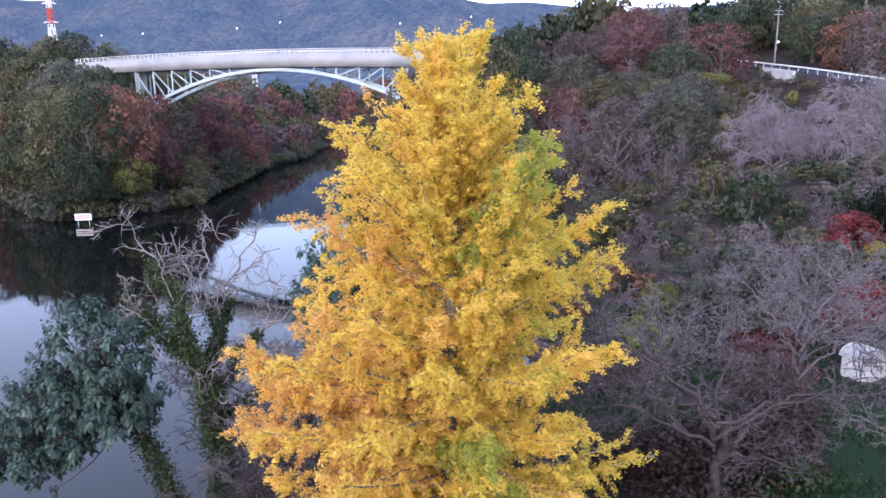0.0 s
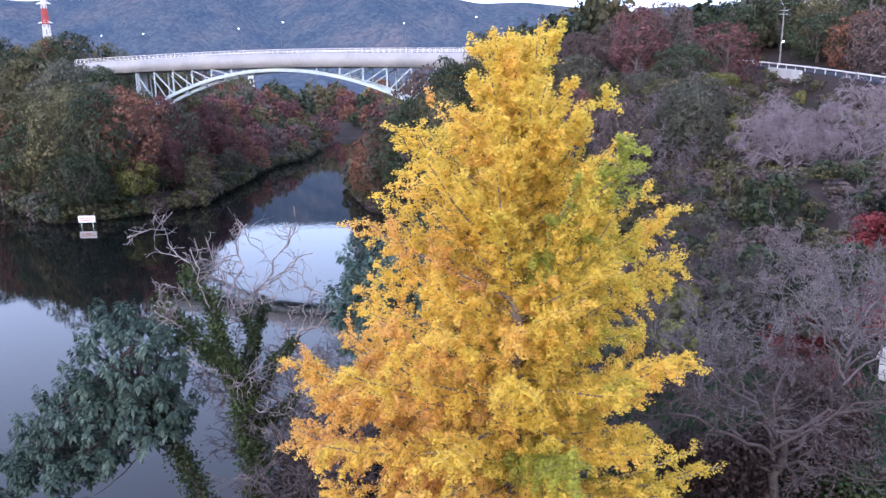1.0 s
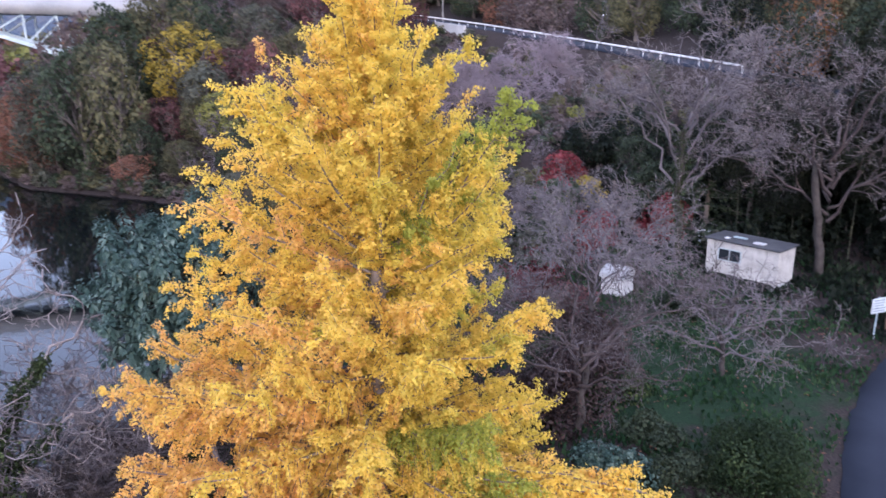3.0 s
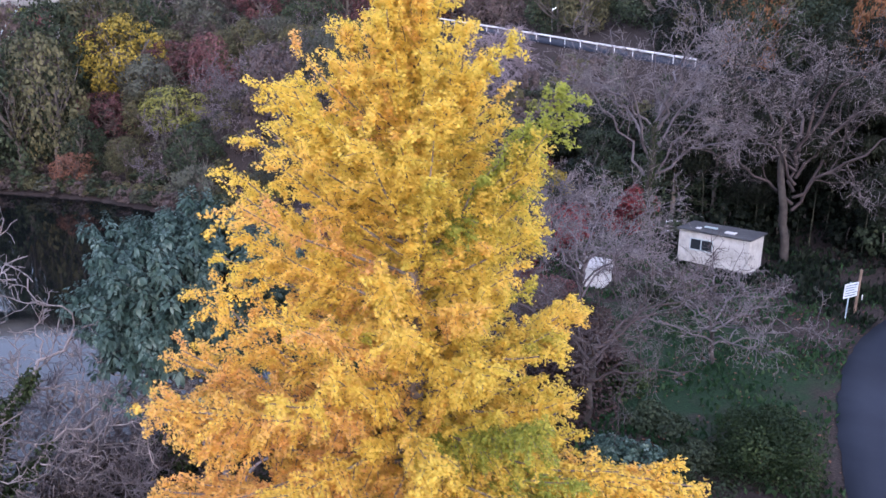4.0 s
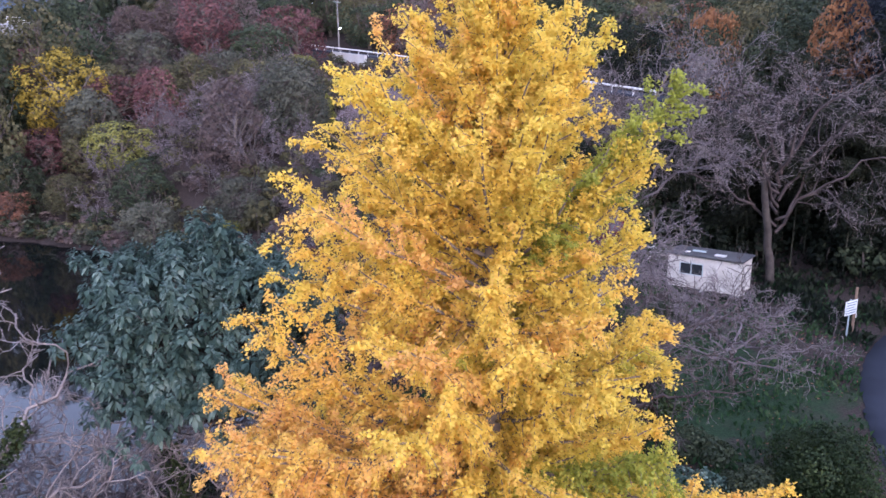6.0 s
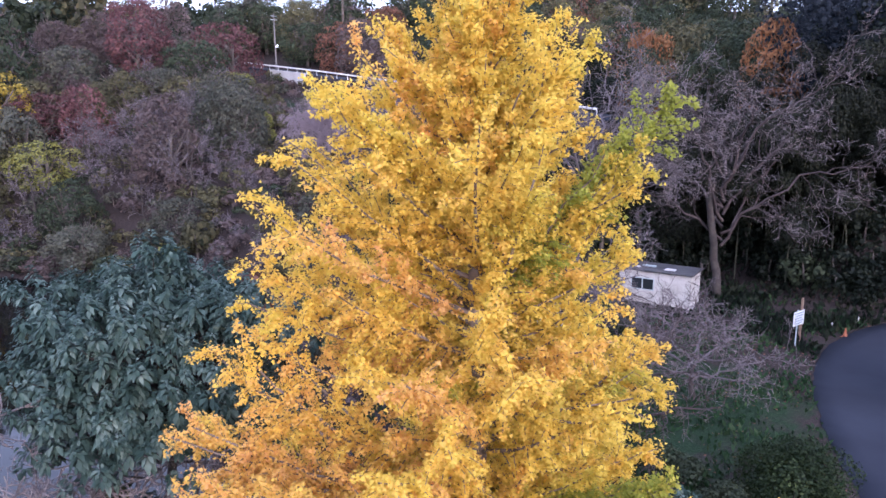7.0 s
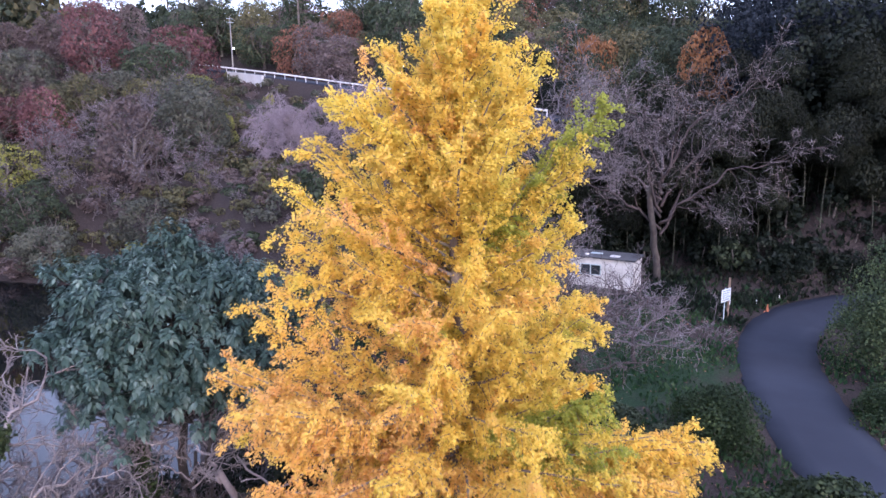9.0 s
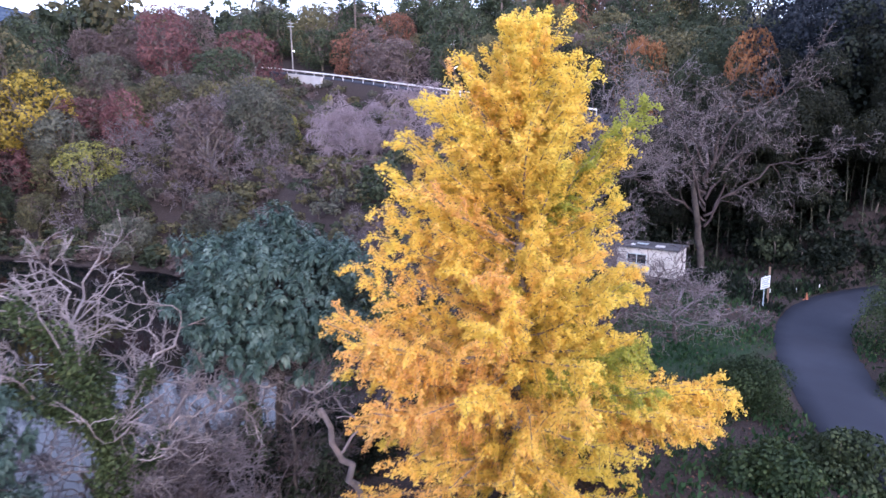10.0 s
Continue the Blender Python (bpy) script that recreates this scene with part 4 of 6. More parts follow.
# ---- evergreens at the water's edge ----
def whorl_tree(name, label, base, lean, crown_c, crown_r, whorls, seed, leaf=0.25, material=None, lobes=()):
    """A broad evergreen whose long drooping leaves stand in whorls at the branch tips."""
    rng = np.random.default_rng(seed)
    base, crown_c, crown_r = np.array(base, float), np.array(crown_c, float), np.array(crown_r, float)
    tree = thing(name, label, "tree", Matrix.Translation(base))
    top = crown_c - base + np.array([0, 0, crown_r[2] * 0.2])
    P = trunk_line((0, 0, -0.4), top, 8, 0.12, rng)
    P[0, :, :2] += np.array(lean)[None] * np.sin(np.linspace(0, math.pi, 8))[:, None]
    R = np.linspace(0.26, 0.1, 8)[None]
    d = unit(rng.normal(size=(whorls, 3)) + np.array([0, 0, 0.25]))
    d = d[d[:, 2] > -0.55]
    d = d / ((np.hypot(d[:, 0], d[:, 1]) ** 3 + np.abs(d[:, 2]) ** 3) ** (1 / 3))[:, None] * 0.94
    lump = 1 + 0.13 * np.sin(d[:, 0] * 5 + 1) * np.cos(d[:, 1] * 6) + 0.1 * np.sin(d[:, 2] * 9 + d[:, 0] * 7)
    tips = (crown_c - base) + d * crown_r * (lump * rng.uniform(0.6, 1.02, len(d)))[:, None]
    for k, (c, r) in enumerate(lobes):
        w = np.arange(len(tips)) % (len(lobes) + 1) == k
        tips[w] = np.array(c) - base + d[w] * np.array(r) * (lump[w] * rng.uniform(0.6, 1.02, w.sum()))[:, None]
    start = P[0, rng.integers(4, 8, len(tips))]
    t = np.linspace(0, 1, 5)[None, :, None]
    B = start[:, None] * (1 - t) + tips[:, None] * t
    B[:, :, 2] -= np.sin(t[:, :, 0] * math.pi) * 0.35
    B += rng.normal(size=B.shape) * 0.07
    B[:, 0], B[:, -1] = start, tips
    BR = np.full((len(B), 1), 0.035) * np.linspace(1.2, 0.35, 5)[None]
    mpart("trunk", wood_mesh("trunk", [(P, R, 8)]), DARK_BARK, tree)
    tagged(mpart("branchwork", wood_mesh("branchwork", [(B[::4], BR[::4], 4)]), DARK_BARK, tree), kind="stuff")
    k = 36
    o = np.repeat(np.arange(len(tips)), k)
    a = rng.uniform(0, 2 * math.pi, len(o))
    ring = rng.uniform(0.0, 1.0, len(o)) ** 0.8
    axis_up = unit(unit(tips - (crown_c - base)) * 0.45 + np.array([0, 0, 0.9]))
    side_a = unit(np.cross(axis_up, np.array([0.3, 0.2, 0.1])))
    side_b = np.cross(axis_up, side_a)
    out = side_a[o] * np.cos(a)[:, None] + side_b[o] * np.sin(a)[:, None]
    big = rng.uniform(0.75, 1.25, len(tips))[o]
    pos = tips[o] + axis_up[o] * ((0.2 - 0.5 * ring) * big)[:, None] + out * 0.04
    u = unit(out + axis_up[o] * (0.75 - 1.35 * ring)[:, None] + rng.normal(size=out.shape) * 0.16)
    w = unit(np.cross(u, axis_up[o]) + rng.normal(size=out.shape) * 0.15)
    s = ((0.55 + 0.65 * ring) * big * rng.uniform(0.8, 1.2, len(o)) * leaf)[:, None]
    dz = np.array([0, 0, -1.0])
    V = np.stack([pos, pos + u * s * 0.55 + w * s * 0.23 + dz * s * 0.06, pos + u * s * 0.9 + dz * s * 0.42, pos + u * s * 0.55 - w * s * 0.23 + dz * s * 0.06], 1).reshape(-1, 3)
    F = np.arange(len(o) * 4).reshape(-1, 4)
    mpart("crown", raw_mesh("crown", V, F), material or BLUE_LEAF, tree)
    return tree, (P, R)


whorl_tree("evergreen_tree", "broad blue-green evergreen tree with drooping leaf whorls at the shore", (-3.0, 34.0, ground_z(-3.0, 34.0) if ground_z(-3.0, 34.0) > 0 else 0.2), (0.3, 0.0), (-2.9, 32.2, 10.1), (4.7, 4.4, 4.1), 1500, 21, 0.27)
lean_tree, lean_line = whorl_tree("evergreen_tree", "dark evergreen tree leaning out over the lake", (-12.0, 29.4, 0.6), (-0.6, 0.0), (-16.0, 30.0, 8.8), (3.1, 2.6, 2.3), 900, 22, 0.28, DEEP_LEAF, (((-18.6, 28.8, 5.0), (2.5, 2.2, 2.6)), ((-15.6, 29.8, 6.0), (2.4, 2.0, 1.8)), ((-17.4, 29.6, 6.6), (2.0, 1.8, 1.8)), ((-20.4, 29.6, 3.2), (2.2, 2.0, 2.2))))


def ivy_on(tree, lines, count, seed, radius, t1=1.0, name="ivy"):
    rng = np.random.default_rng(seed)
    pos = []
    for P, R in lines:
        p, _, b = along(P, max(int(count * len(P) / sum(len(q[0]) for q in lines)), 200), rng, 0.0, t1)
        pos.append(p + rng.normal(size=p.shape) * radius)
    pos = np.concatenate(pos)
    V, F = leaves(pos, unit(rng.normal(size=pos.shape) + np.array([0, 0, 0.5])), rng.uniform(0.09, 0.17, len(pos)), rng, 0.9, 0.6)
    mpart(name, raw_mesh(name, V, F), IVY, tree, "green ivy wrapped round trunk and limbs")




def crooked_tree(name, label, seed, base, trunk, limbs, mats, counts=(6, 6, 3), r0=0.22, thick=0.02, wig=0.3, reach=(0.3, 0.55)):
    """A leafless tree with kinked limbs: trunk and main limbs follow the given lines, side branches and twigs grow on them."""
    rng = np.random.default_rng(seed)
    tree = thing(name, label, "tree", Matrix.Translation(base))

    def bend(pts, n):
        p = np.array(pts, float)
        q = np.r_[0, np.cumsum(np.linalg.norm(np.diff(p, axis=0), axis=1))]
        w = np.linspace(0, q[-1], n)
        out = np.stack([np.interp(w, q, p[:, k]) for k in range(3)], -1)
        out[1:] += rng.normal(size=(n - 1, 3)) * 0.035 * q[-1] ** 0.7
        return out

    P = bend([(0, 0, -0.5)] + list(trunk), 9)[None]
    R = np.linspace(r0, r0 * 0.62, 9)[None]
    P2 = np.array([bend(l, 11) for l in limbs])
    R2 = np.full((len(P2), 1), r0 * 0.38) * np.linspace(1, 0.2, 11)[None]
    P3, R3, i3 = grow(P2, R2, counts[0], 0.25, 1.0, reach[0], reach[1], 55, 8, 0.25, wig, rng, 0.5, 0.3)
    P4, R4, i4 = grow(P3, R3, counts[1], 0.15, 1.0, 0.3, 0.55, 55, 5, 0.1, wig * 1.1, rng, 0.55, 0.3)
    P5, R5, _ = grow(P4, R4, counts[2], 0.15, 1.0, 0.35, 0.7, 48, 4, 0.0, wig, rng, 0.6, 0.3)
    R3, R4, R5 = np.maximum(R3, thick * 1.3), np.maximum(R4, thick * 0.85), np.maximum(R5, thick * 0.55)
    mpart("trunk", wood_mesh("trunk", [(P, R, 9)]), mats[0], tree)
    for b in range(len(P2)):
        w3, w4 = i3 == b, i3[i4] == b
        mpart("branch", wood_mesh("branch", [(P2[b:b + 1], R2[b:b + 1], 7), (P3[w3], R3[w3], 5), (P4[w4], R4[w4], 4)]), mats[1], tree)
    tagged(mpart("twig_mass", wood_mesh("twig_mass", [(P5, R5, 3)]), mats[2], tree), kind="stuff")
    return tree, [(P, R), (P2, R2), (P3, R3), (P4, R4)]


def spread_limbs(seed, n, z0, z1, length, rise):
    """n limbs that leave the trunk between z0 and z1 and arch outwards."""
    rng = np.random.default_rng(seed)
    out = []
    for k in range(n):
        az, z = k * 2.39996 + rng.normal() * 0.3, z0 + (z1 - z0) * (k + 0.5) / n
        ln = length * rng.uniform(0.75, 1.15)
        c, d = math.cos(az), math.sin(az)
        up = rise * rng.uniform(0.6, 1.4)
        out.append([(0, 0, z), (c * ln * 0.3, d * ln * 0.3, z + up * 0.5), (c * ln * 0.65, d * ln * 0.65, z + up * 0.85), (c * ln, d * ln, z + up)])
    return out


ivy_on(lean_tree, [lean_line], 5000, 17, 0.28, 0.8)
SHORE = (DARK_BARK, LILAC_BARK, LILAC_BARK)
t1, L1 = crooked_tree("bare_tree", "ivy-clad bare tree forking over the water", 31, (-10.9, 30.2, 0.4), [(0, -0.2, 3), (-0.1, -0.6, 7.1)],
                      [[(0, -0.6, 6.9), (-0.1, 1.3, 8.4), (-0.1, 2.9, 10.2), (0.6, 3.4, 12.0), (1.4, 3.2, 13.6)],
                       [(0, -0.6, 6.9), (-0.7, -0.9, 8.8), (-1.5, -0.5, 10.8), (-2.6, 0.3, 12.3), (-3.5, 1.0, 13.2)],
                       [(0, -0.5, 6.2), (0.9, 0.2, 7.6), (2.0, 0.9, 9.0), (3.4, 1.4, 9.6), (4.8, 1.6, 10.2)],
                       [(0, -0.2, 4.4), (1.2, 0.0, 5.6), (2.6, 0.4, 6.6), (4.2, 0.6, 6.8)],
                       [(0, -0.6, 6.8), (-1.2, -0.5, 8.2), (-2.6, -0.4, 9.4), (-3.8, 0.0, 10.8)],
                       [(0, -0.6, 7.0), (0.1, 0.6, 9.4), (-0.6, 1.2, 11.2), (-0.8, 1.8, 13.4)]], SHORE, (7, 6, 3), 0.3, 0.019, 0.3)
ivy_on(t1, [L1[0]], 9000, 5, 0.3)
ivy_on(t1, [(L1[1][0][:, :6], L1[1][1][:, :6])], 9000, 15, 0.16)
ivy_on(t1, [(L1[1][0][4:5], L1[1][1][4:5]), (L1[1][0][1:2, :9], L1[1][1][1:2, :9])], 5000, 16, 0.26)
t2, L2 = crooked_tree("bare_tree", "pale leafless tree at the lake shore", 32, (-7.4, 34.4, 0.2), [(-0.3, 0.2, 2), (-0.8, 0.4, 4.4)], spread_limbs(1, 8, 2.2, 4.6, 4.2, 2.8), SHORE, (7, 5, 3), 0.15, 0.017, 0.3)
crooked_tree("bare_tree", "pale crooked leafless tree leaning out over the lake", 38, (-9.6, 32.4, 0.2), [(-0.8, 0.8, 2), (-1.6, 1.8, 4.2)], spread_limbs(2, 8, 2.0, 4.4, 4.4, 3.0), SHORE, (7, 5, 3), 0.16, 0.017, 0.3)
t3, L3 = crooked_tree("bare_tree", "pale leafless tree with ivy on its stem at the lake shore", 33, (-4.4, 31.9, 1.0), [(-0.2, 0.1, 3), (-0.5, 0.2, 6.0)], spread_limbs(3, 7, 4.0, 6.2, 2.8, 1.8), SHORE, (6, 5, 3), 0.13, 0.016, 0.3)
ivy_on(t3, [L3[0]], 2500, 6, 0.2)
crooked_tree("bare_tree", "slender pale leafless tree on the shore", 34, (-2.4, 31.2, 1.4), [(-0.1, -0.1, 3), (-0.3, -0.2, 5.6)], spread_limbs(4, 6, 4.0, 5.8, 2.4, 1.6), SHORE, (6, 5, 3), 0.1, 0.016, 0.3)
crooked_tree("bare_tree", "slender pale leafless tree on the shore", 39, (-3.6, 30.4, 1.3), [(0.1, -0.1, 3), (0.2, -0.2, 5.2)], spread_limbs(5, 6, 3.6, 5.4, 2.6, 1.4), SHORE, (6, 5, 3), 0.1, 0.016, 0.3)
for k, (x, y, h, r) in enumerate(((-6.6, 35.4, 4.0, 2.6), (-8.2, 33.2, 3.4, 2.6), (1.2, 33.2, 5.0, 3.0), (-3.0, 29.8, 3.6, 2.6), (-7.0, 30.6, 4.2, 3.0), (-8.6, 29.2, 3.6, 2.8), (-5.2, 29.0, 3.8, 2.8), (-9.0, 31.4, 5.2, 3.0), (-6.2, 33.0, 5.0, 3.0), (-10.2, 32.6, 4.6, 2.8))):
    bare_tree("bare_shrub", "tangled leafless brown shrub on the shore", 135 + k, (x, y, max(ground_z(x, y), 0.1)), h, r, (DARK_BARK, TWIG_BROWN, TWIG), (10, 7, 5, 2), (0.2, 0.1), 0.07, 0.15, 0.0, 0.05, coarse=5.0, crook=2.0)
for k, (x, y, h, sp) in enumerate(((-10.4, 33.6, 8.5, 4.6), (-8.4, 30.6, 8.0, 4.2), (-6.4, 32.0, 7.6, 4.0))):
    bare_tree("bare_tree", "slim leafless tree with a haze of lilac-brown twigs on the shore", 145 + k, (x, y, max(ground_z(x, y), 0.0)), h, sp, (DARK_BARK, TWIG, TWIG), (9, 7, 5, 3), (-0.4, 0.3), 0.1, 0.1, 0.02, 0.3, coarse=2.2, crook=1.8)
crooked_tree("dead_tree", "bleached pale dead tree trunk leaning beside the ginkgo", 37, (-1.7, 27.9, 1.9), [(-0.8, -0.6, 1.6), (-1.8, -1.0, 3.2), (-2.6, -1.2, 5.4)],
             [[(-1.8, -1.0, 3.2), (-1.0, -1.4, 4.2), (0.4, -1.6, 4.6), (1.6, -1.8, 4.8)], [(-2.6, -1.2, 5.2), (-2.9, -1.3, 6.0), (-2.8, -1.5, 6.8)]], (LILAC_BARK,) * 3, (2, 1, 1), 0.17, 0.03, 0.2)

# ---- garden trees ----
c1, _ = crooked_tree("cherry_tree", "wide leafless cherry tree with grey branches in the garden", 41, (9.8, 23.8, ground_z(9.8, 23.8)), [(0.2, 0.1, 1.6), (0.5, 0.3, 3.4)], spread_limbs(6, 10, 1.4, 3.6, 5.2, 2.6), (DARK_BARK, TWIG_BROWN, TWIG), (8, 7, 4), 0.2, 0.012, 0.24)
c2, _ = crooked_tree("cherry_tree", "leafless cherry tree with pale grey branches", 42, (16.5, 31.5, ground_z(16.5, 31.5)), [(0.1, 0.2, 2.0), (0.3, 0.4, 4.2)], spread_limbs(7, 9, 1.8, 4.4, 4.6, 3.0), (DARK_BARK, TWIG, LILAC_BARK), (8, 7, 4), 0.17, 0.014, 0.24)
c3, _ = crooked_tree("cherry_tree", "leafless spreading garden tree with lilac-grey twigs", 43, (19.6, 25.4, ground_z(19.6, 25.4)), [(0.1, 0.1, 1.2), (-0.2, 0.2, 2.2)], spread_limbs(8, 9, 0.9, 2.4, 4.4, 1.0), (DARK_BARK, TWIG, LILAC_BARK), (7, 6, 3), 0.15, 0.012, 0.22)
for src, x, y, sc, turn in ((c2, 10.6, 33.5, 0.85, 1.0), (c2, 21.5, 40.5, 1.0, 4.0), (c1, 17.0, 47.5, 0.95, 5.0), (c3, 24.0, 36.5, 1.0, 1.4), (c3, 24.6, 29.4, 0.85, 2.7)):
    copy_thing(src, put(x, y, sc, turn))
t6, L6 = crooked_tree("walnut_tree", "tall old leafless tree with crooked pale branches", 44, (30.5, 40.0, ground_z(30.5, 40.0)), [(0.2, 0, 3), (-0.4, -0.3, 6), (-0.2, -0.2, 9.5)],
                      spread_limbs(9, 11, 4.5, 10.0, 6.8, 6.0), (DARK_BARK, TWIG, LILAC_BARK), (9, 8, 5), 0.3, 0.017, 0.26)
ivy_on(t6, [L6[0]], 2500, 8, 0.3)
t7, L7 = crooked_tree("walnut_tree", "tall old leafless tree with a broken pale limb", 45, (37.0, 33.0, ground_z(37.0, 33.0)), [(-0.4, 0.2, 3), (-1.0, 0.3, 6), (-1.0, 0.5, 8.5)],
                      spread_limbs(10, 12, 3.5, 9.0, 8.0, 5.6), (DARK_BARK, TWIG_BROWN, LILAC_BARK), (9, 8, 5), 0.32, 0.017, 0.26)
for k, (x, y, h) in enumerate(((38.5, 88.0, 10.5), (45.5, 83.0, 13.5), (42.5, 93.0, 11.0))):
    bare_tree("weeping_tree", "weeping leafless tree with a haze of lilac-brown twigs", 48 + k, (x, y, ground_z(x, y)), h, 6.4, (BARK, TWIG_LILAC, TWIG_LILAC), (15, 10, 7, 4), (0.5, 0.0), 0.28, 0.3, 0.5, 0.3, (8, 6, 4, 3, 3), "", True, 2.0)


# ---- vine-covered bushes ----
def bush(name, label, base, radius, lumps, n, seed, material, leaf=0.16, squash=0.75):
    rng = np.random.default_rng(seed)
    b = thing(name, label, "bush", Matrix.Translation(base))
    rad = np.array(radius, float)
    az, el = rng.uniform(0, 2 * math.pi, lumps), np.arcsin(rng.uniform(0.0, 1.0, lumps))
    C = np.stack([np.cos(az) * np.cos(el), np.sin(az) * np.cos(el), np.sin(el)], -1) * rad * rng.uniform(0.45, 0.8, lumps)[:, None]
    cr = rng.uniform(0.26, 0.45, lumps) * rad.mean()
    i = rng.choice(lumps, n, p=cr ** 2 / (cr ** 2).sum())
    d = unit(rng.normal(size=(n, 3)) + np.array([0, 0, 0.4]))
    pos = C[i] + d * (cr[i] * rng.uniform(0.75, 1.05, n))[:, None] * np.array([1, 1, squash])
    pos[:, 2] = np.maximum(pos[:, 2], -0.2)
    V, F = leaves(pos, unit(d + rng.normal(size=d.shape) * 0.5), rng.uniform(0.6, 1.3, n) * leaf, rng, 0.9, 0.5)
    P = np.zeros((10, 4, 3))
    tip = C[rng.integers(0, lumps, 10)]
    for k in range(4):
        P[:, k] = tip * (k / 3)
    P[:, 0, 2] = -0.3
    mpart("stems", wood_mesh("stems", [(P, np.full((10, 4), 0.03), 4)]), BARK, b)
    mpart("foliage", raw_mesh("foliage", V, F), material, b)
    return b


bush("vine_bush", "rounded bush smothered in green vine leaves beside the lane", (13.6, 18.2, 4.3), (2.1, 1.9, 3.9), 40, 22000, 51, VINE, 0.09)
bush("vine_bush", "low dark shrub beside the vine-covered bush", (11.0, 19.4, 4.2), (1.9, 1.6, 2.2), 20, 8000, 52, LEAF["dark green"], 0.11)
bush("shrub", "low green shrubs with yellowing leaves under the ginkgo", (7.6, 14.6, 3.8), (2.6, 2.0, 2.9), 24, 9000, 53, VINE, 0.15)
bush("shrub", "leafy green shrub at the edge of the lane", (10.4, 13.2, 4.0), (2.3, 1.9, 2.9), 24, 9000, 54, WEED, 0.16)
bush("shrub", "leafy green roadside shrub inside the bend", (22.6, 13.2, 4.3), (3.4, 2.0, 1.8), 28, 12000, 55, VINE, 0.11)
bush("shrub", "dark leafy roadside shrub inside the bend", (28.0, 15.2, 4.4), (2.8, 2.2, 8.6), 40, 20000, 56, WEED, 0.12)
# leaves take the green with the bank's shade painted in
for k, (x, y, r, h) in enumerate(((46.0, 21.6, 2.6, 3.0), (50.5, 19.4, 2.8, 3.6), (55.0, 16.6, 3.0, 4.0), (58.5, 19.5, 3.2, 4.4), (43.0, 25.0, 2.2, 2.2), (53.0, 24.0, 3.0, 4.0), (59.0, 13.0, 3.0, 4.4), (63.0, 16.0, 3.4, 5.0))):
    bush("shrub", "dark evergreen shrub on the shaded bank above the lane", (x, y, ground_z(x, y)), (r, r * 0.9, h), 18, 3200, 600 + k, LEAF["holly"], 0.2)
bush("shrub", "low dark green garden shrub", (12.4, 22.2, 4.4), (1.7, 1.5, 1.6), 14, 2500, 57, LEAF["dark green"], 0.14)
# four of these six use the shade-darkened green
for k, (x, y, r, h, c) in enumerate(((-4.6, 33.4, 2.4, 4.6, "dark green"), (-1.4, 32.8, 2.2, 4.2, "holly"), (-5.6, 31.2, 2.0, 3.4, "holly"), (-2.6, 30.4, 2.0, 3.0, "dark green"), (-3.4, 35.6, 2.4, 4.4, "holly"), (0.6, 30.6, 2.0, 3.0, "holly"))):
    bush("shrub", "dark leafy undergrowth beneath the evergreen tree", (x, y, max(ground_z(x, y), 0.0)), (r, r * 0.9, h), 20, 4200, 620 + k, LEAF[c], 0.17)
for k, (x, y, r, h) in enumerate(((9.6, 25.2, 2.8, 3.0), (12.6, 27.0, 2.6, 2.8), (7.6, 26.6, 2.4, 2.6), (14.6, 29.0, 2.4, 2.6))):
    bush("bramble", "thin reddish-brown brush under the cherry trees", (x, y, ground_z(x, y)), (r, r * 0.9, h), 24, 5200, 640 + k, RUSSET, 0.15)
bush("shrub", "low grey-green garden shrub", (9.0, 20.6, 4.2), (2.0, 1.6, 2.6), 16, 3500, 58, BLUE_LEAF, 0.16)
bush("maple_shrub", "red Japanese maple shrub behind the garden", (34.6, 45.2, ground_z(34.6, 45.2)), (2.4, 2.4, 4.6), 22, 5200, 59, LEAF["red"], 0.2)
bush("maple_shrub", "dark crimson maple shrub behind the garden", (32.8, 57.4, ground_z(32.8, 57.4)), (3.4, 2.6, 3.0), 20, 3000, 60, LEAF["red"], 0.24)
bush("maple_shrub", "small crimson maple in the garden", (17.5, 34.5, ground_z(17.5, 34.5)), (1.6, 1.6, 2.2), 16, 2000, 61, LEAF["maroon"], 0.15)
bush("shrub", "yellowing shrub between the red maples", (32.6, 53.0, ground_z(32.6, 53.0)), (1.9, 1.7, 3.0), 14, 1600, 71, LEAF["yellow"], 0.2)
bush("shrub", "olive shrub behind the red maples", (42.0, 55.4, ground_z(42.0, 55.4)), (2.6, 2.2, 2.6), 16, 1800, 72, LEAF["olive"], 0.22)
bush("maple_shrub", "dusky red maple behind the garden trees", (37.0, 60.5, ground_z(37.0, 60.5)), (3.6, 2.4, 2.4), 18, 1800, 73, LEAF["maroon"], 0.26)
bush("maple_shrub", "dark crimson maple under the garden trees", (19.6, 42.6, ground_z(19.6, 42.6)), (2.4, 2.0, 2.6), 18, 2400, 74, LEAF["red"], 0.18)
bush("shrub", "dark evergreen shrub behind the garden", (22.5, 48.5, ground_z(22.5, 48.5)), (2.6, 2.4, 3.0), 18, 2600, 62, LEAF["dark green"], 0.22)
bush("shrub", "loose brown-leaved shrub among the garden trees", (16.0, 33.2, ground_z(16.0, 33.2)), (2.6, 2.2, 3.0), 22, 1800, 63, LEAF["brown"], 0.17)
bush("shrub", "weedy green shrub on the garden lawn", (13.0, 25.5, ground_z(13.0, 25.5)), (2.2, 2.2, 1.2), 16, 2600, 64, VINE, 0.14)
bush("shrub", "dark shrub under the leafless garden trees", (12.6, 29.0, ground_z(12.6, 29.0)), (2.4, 2.0, 2.0), 16, 2600, 65, LEAF["dark green"], 0.16)
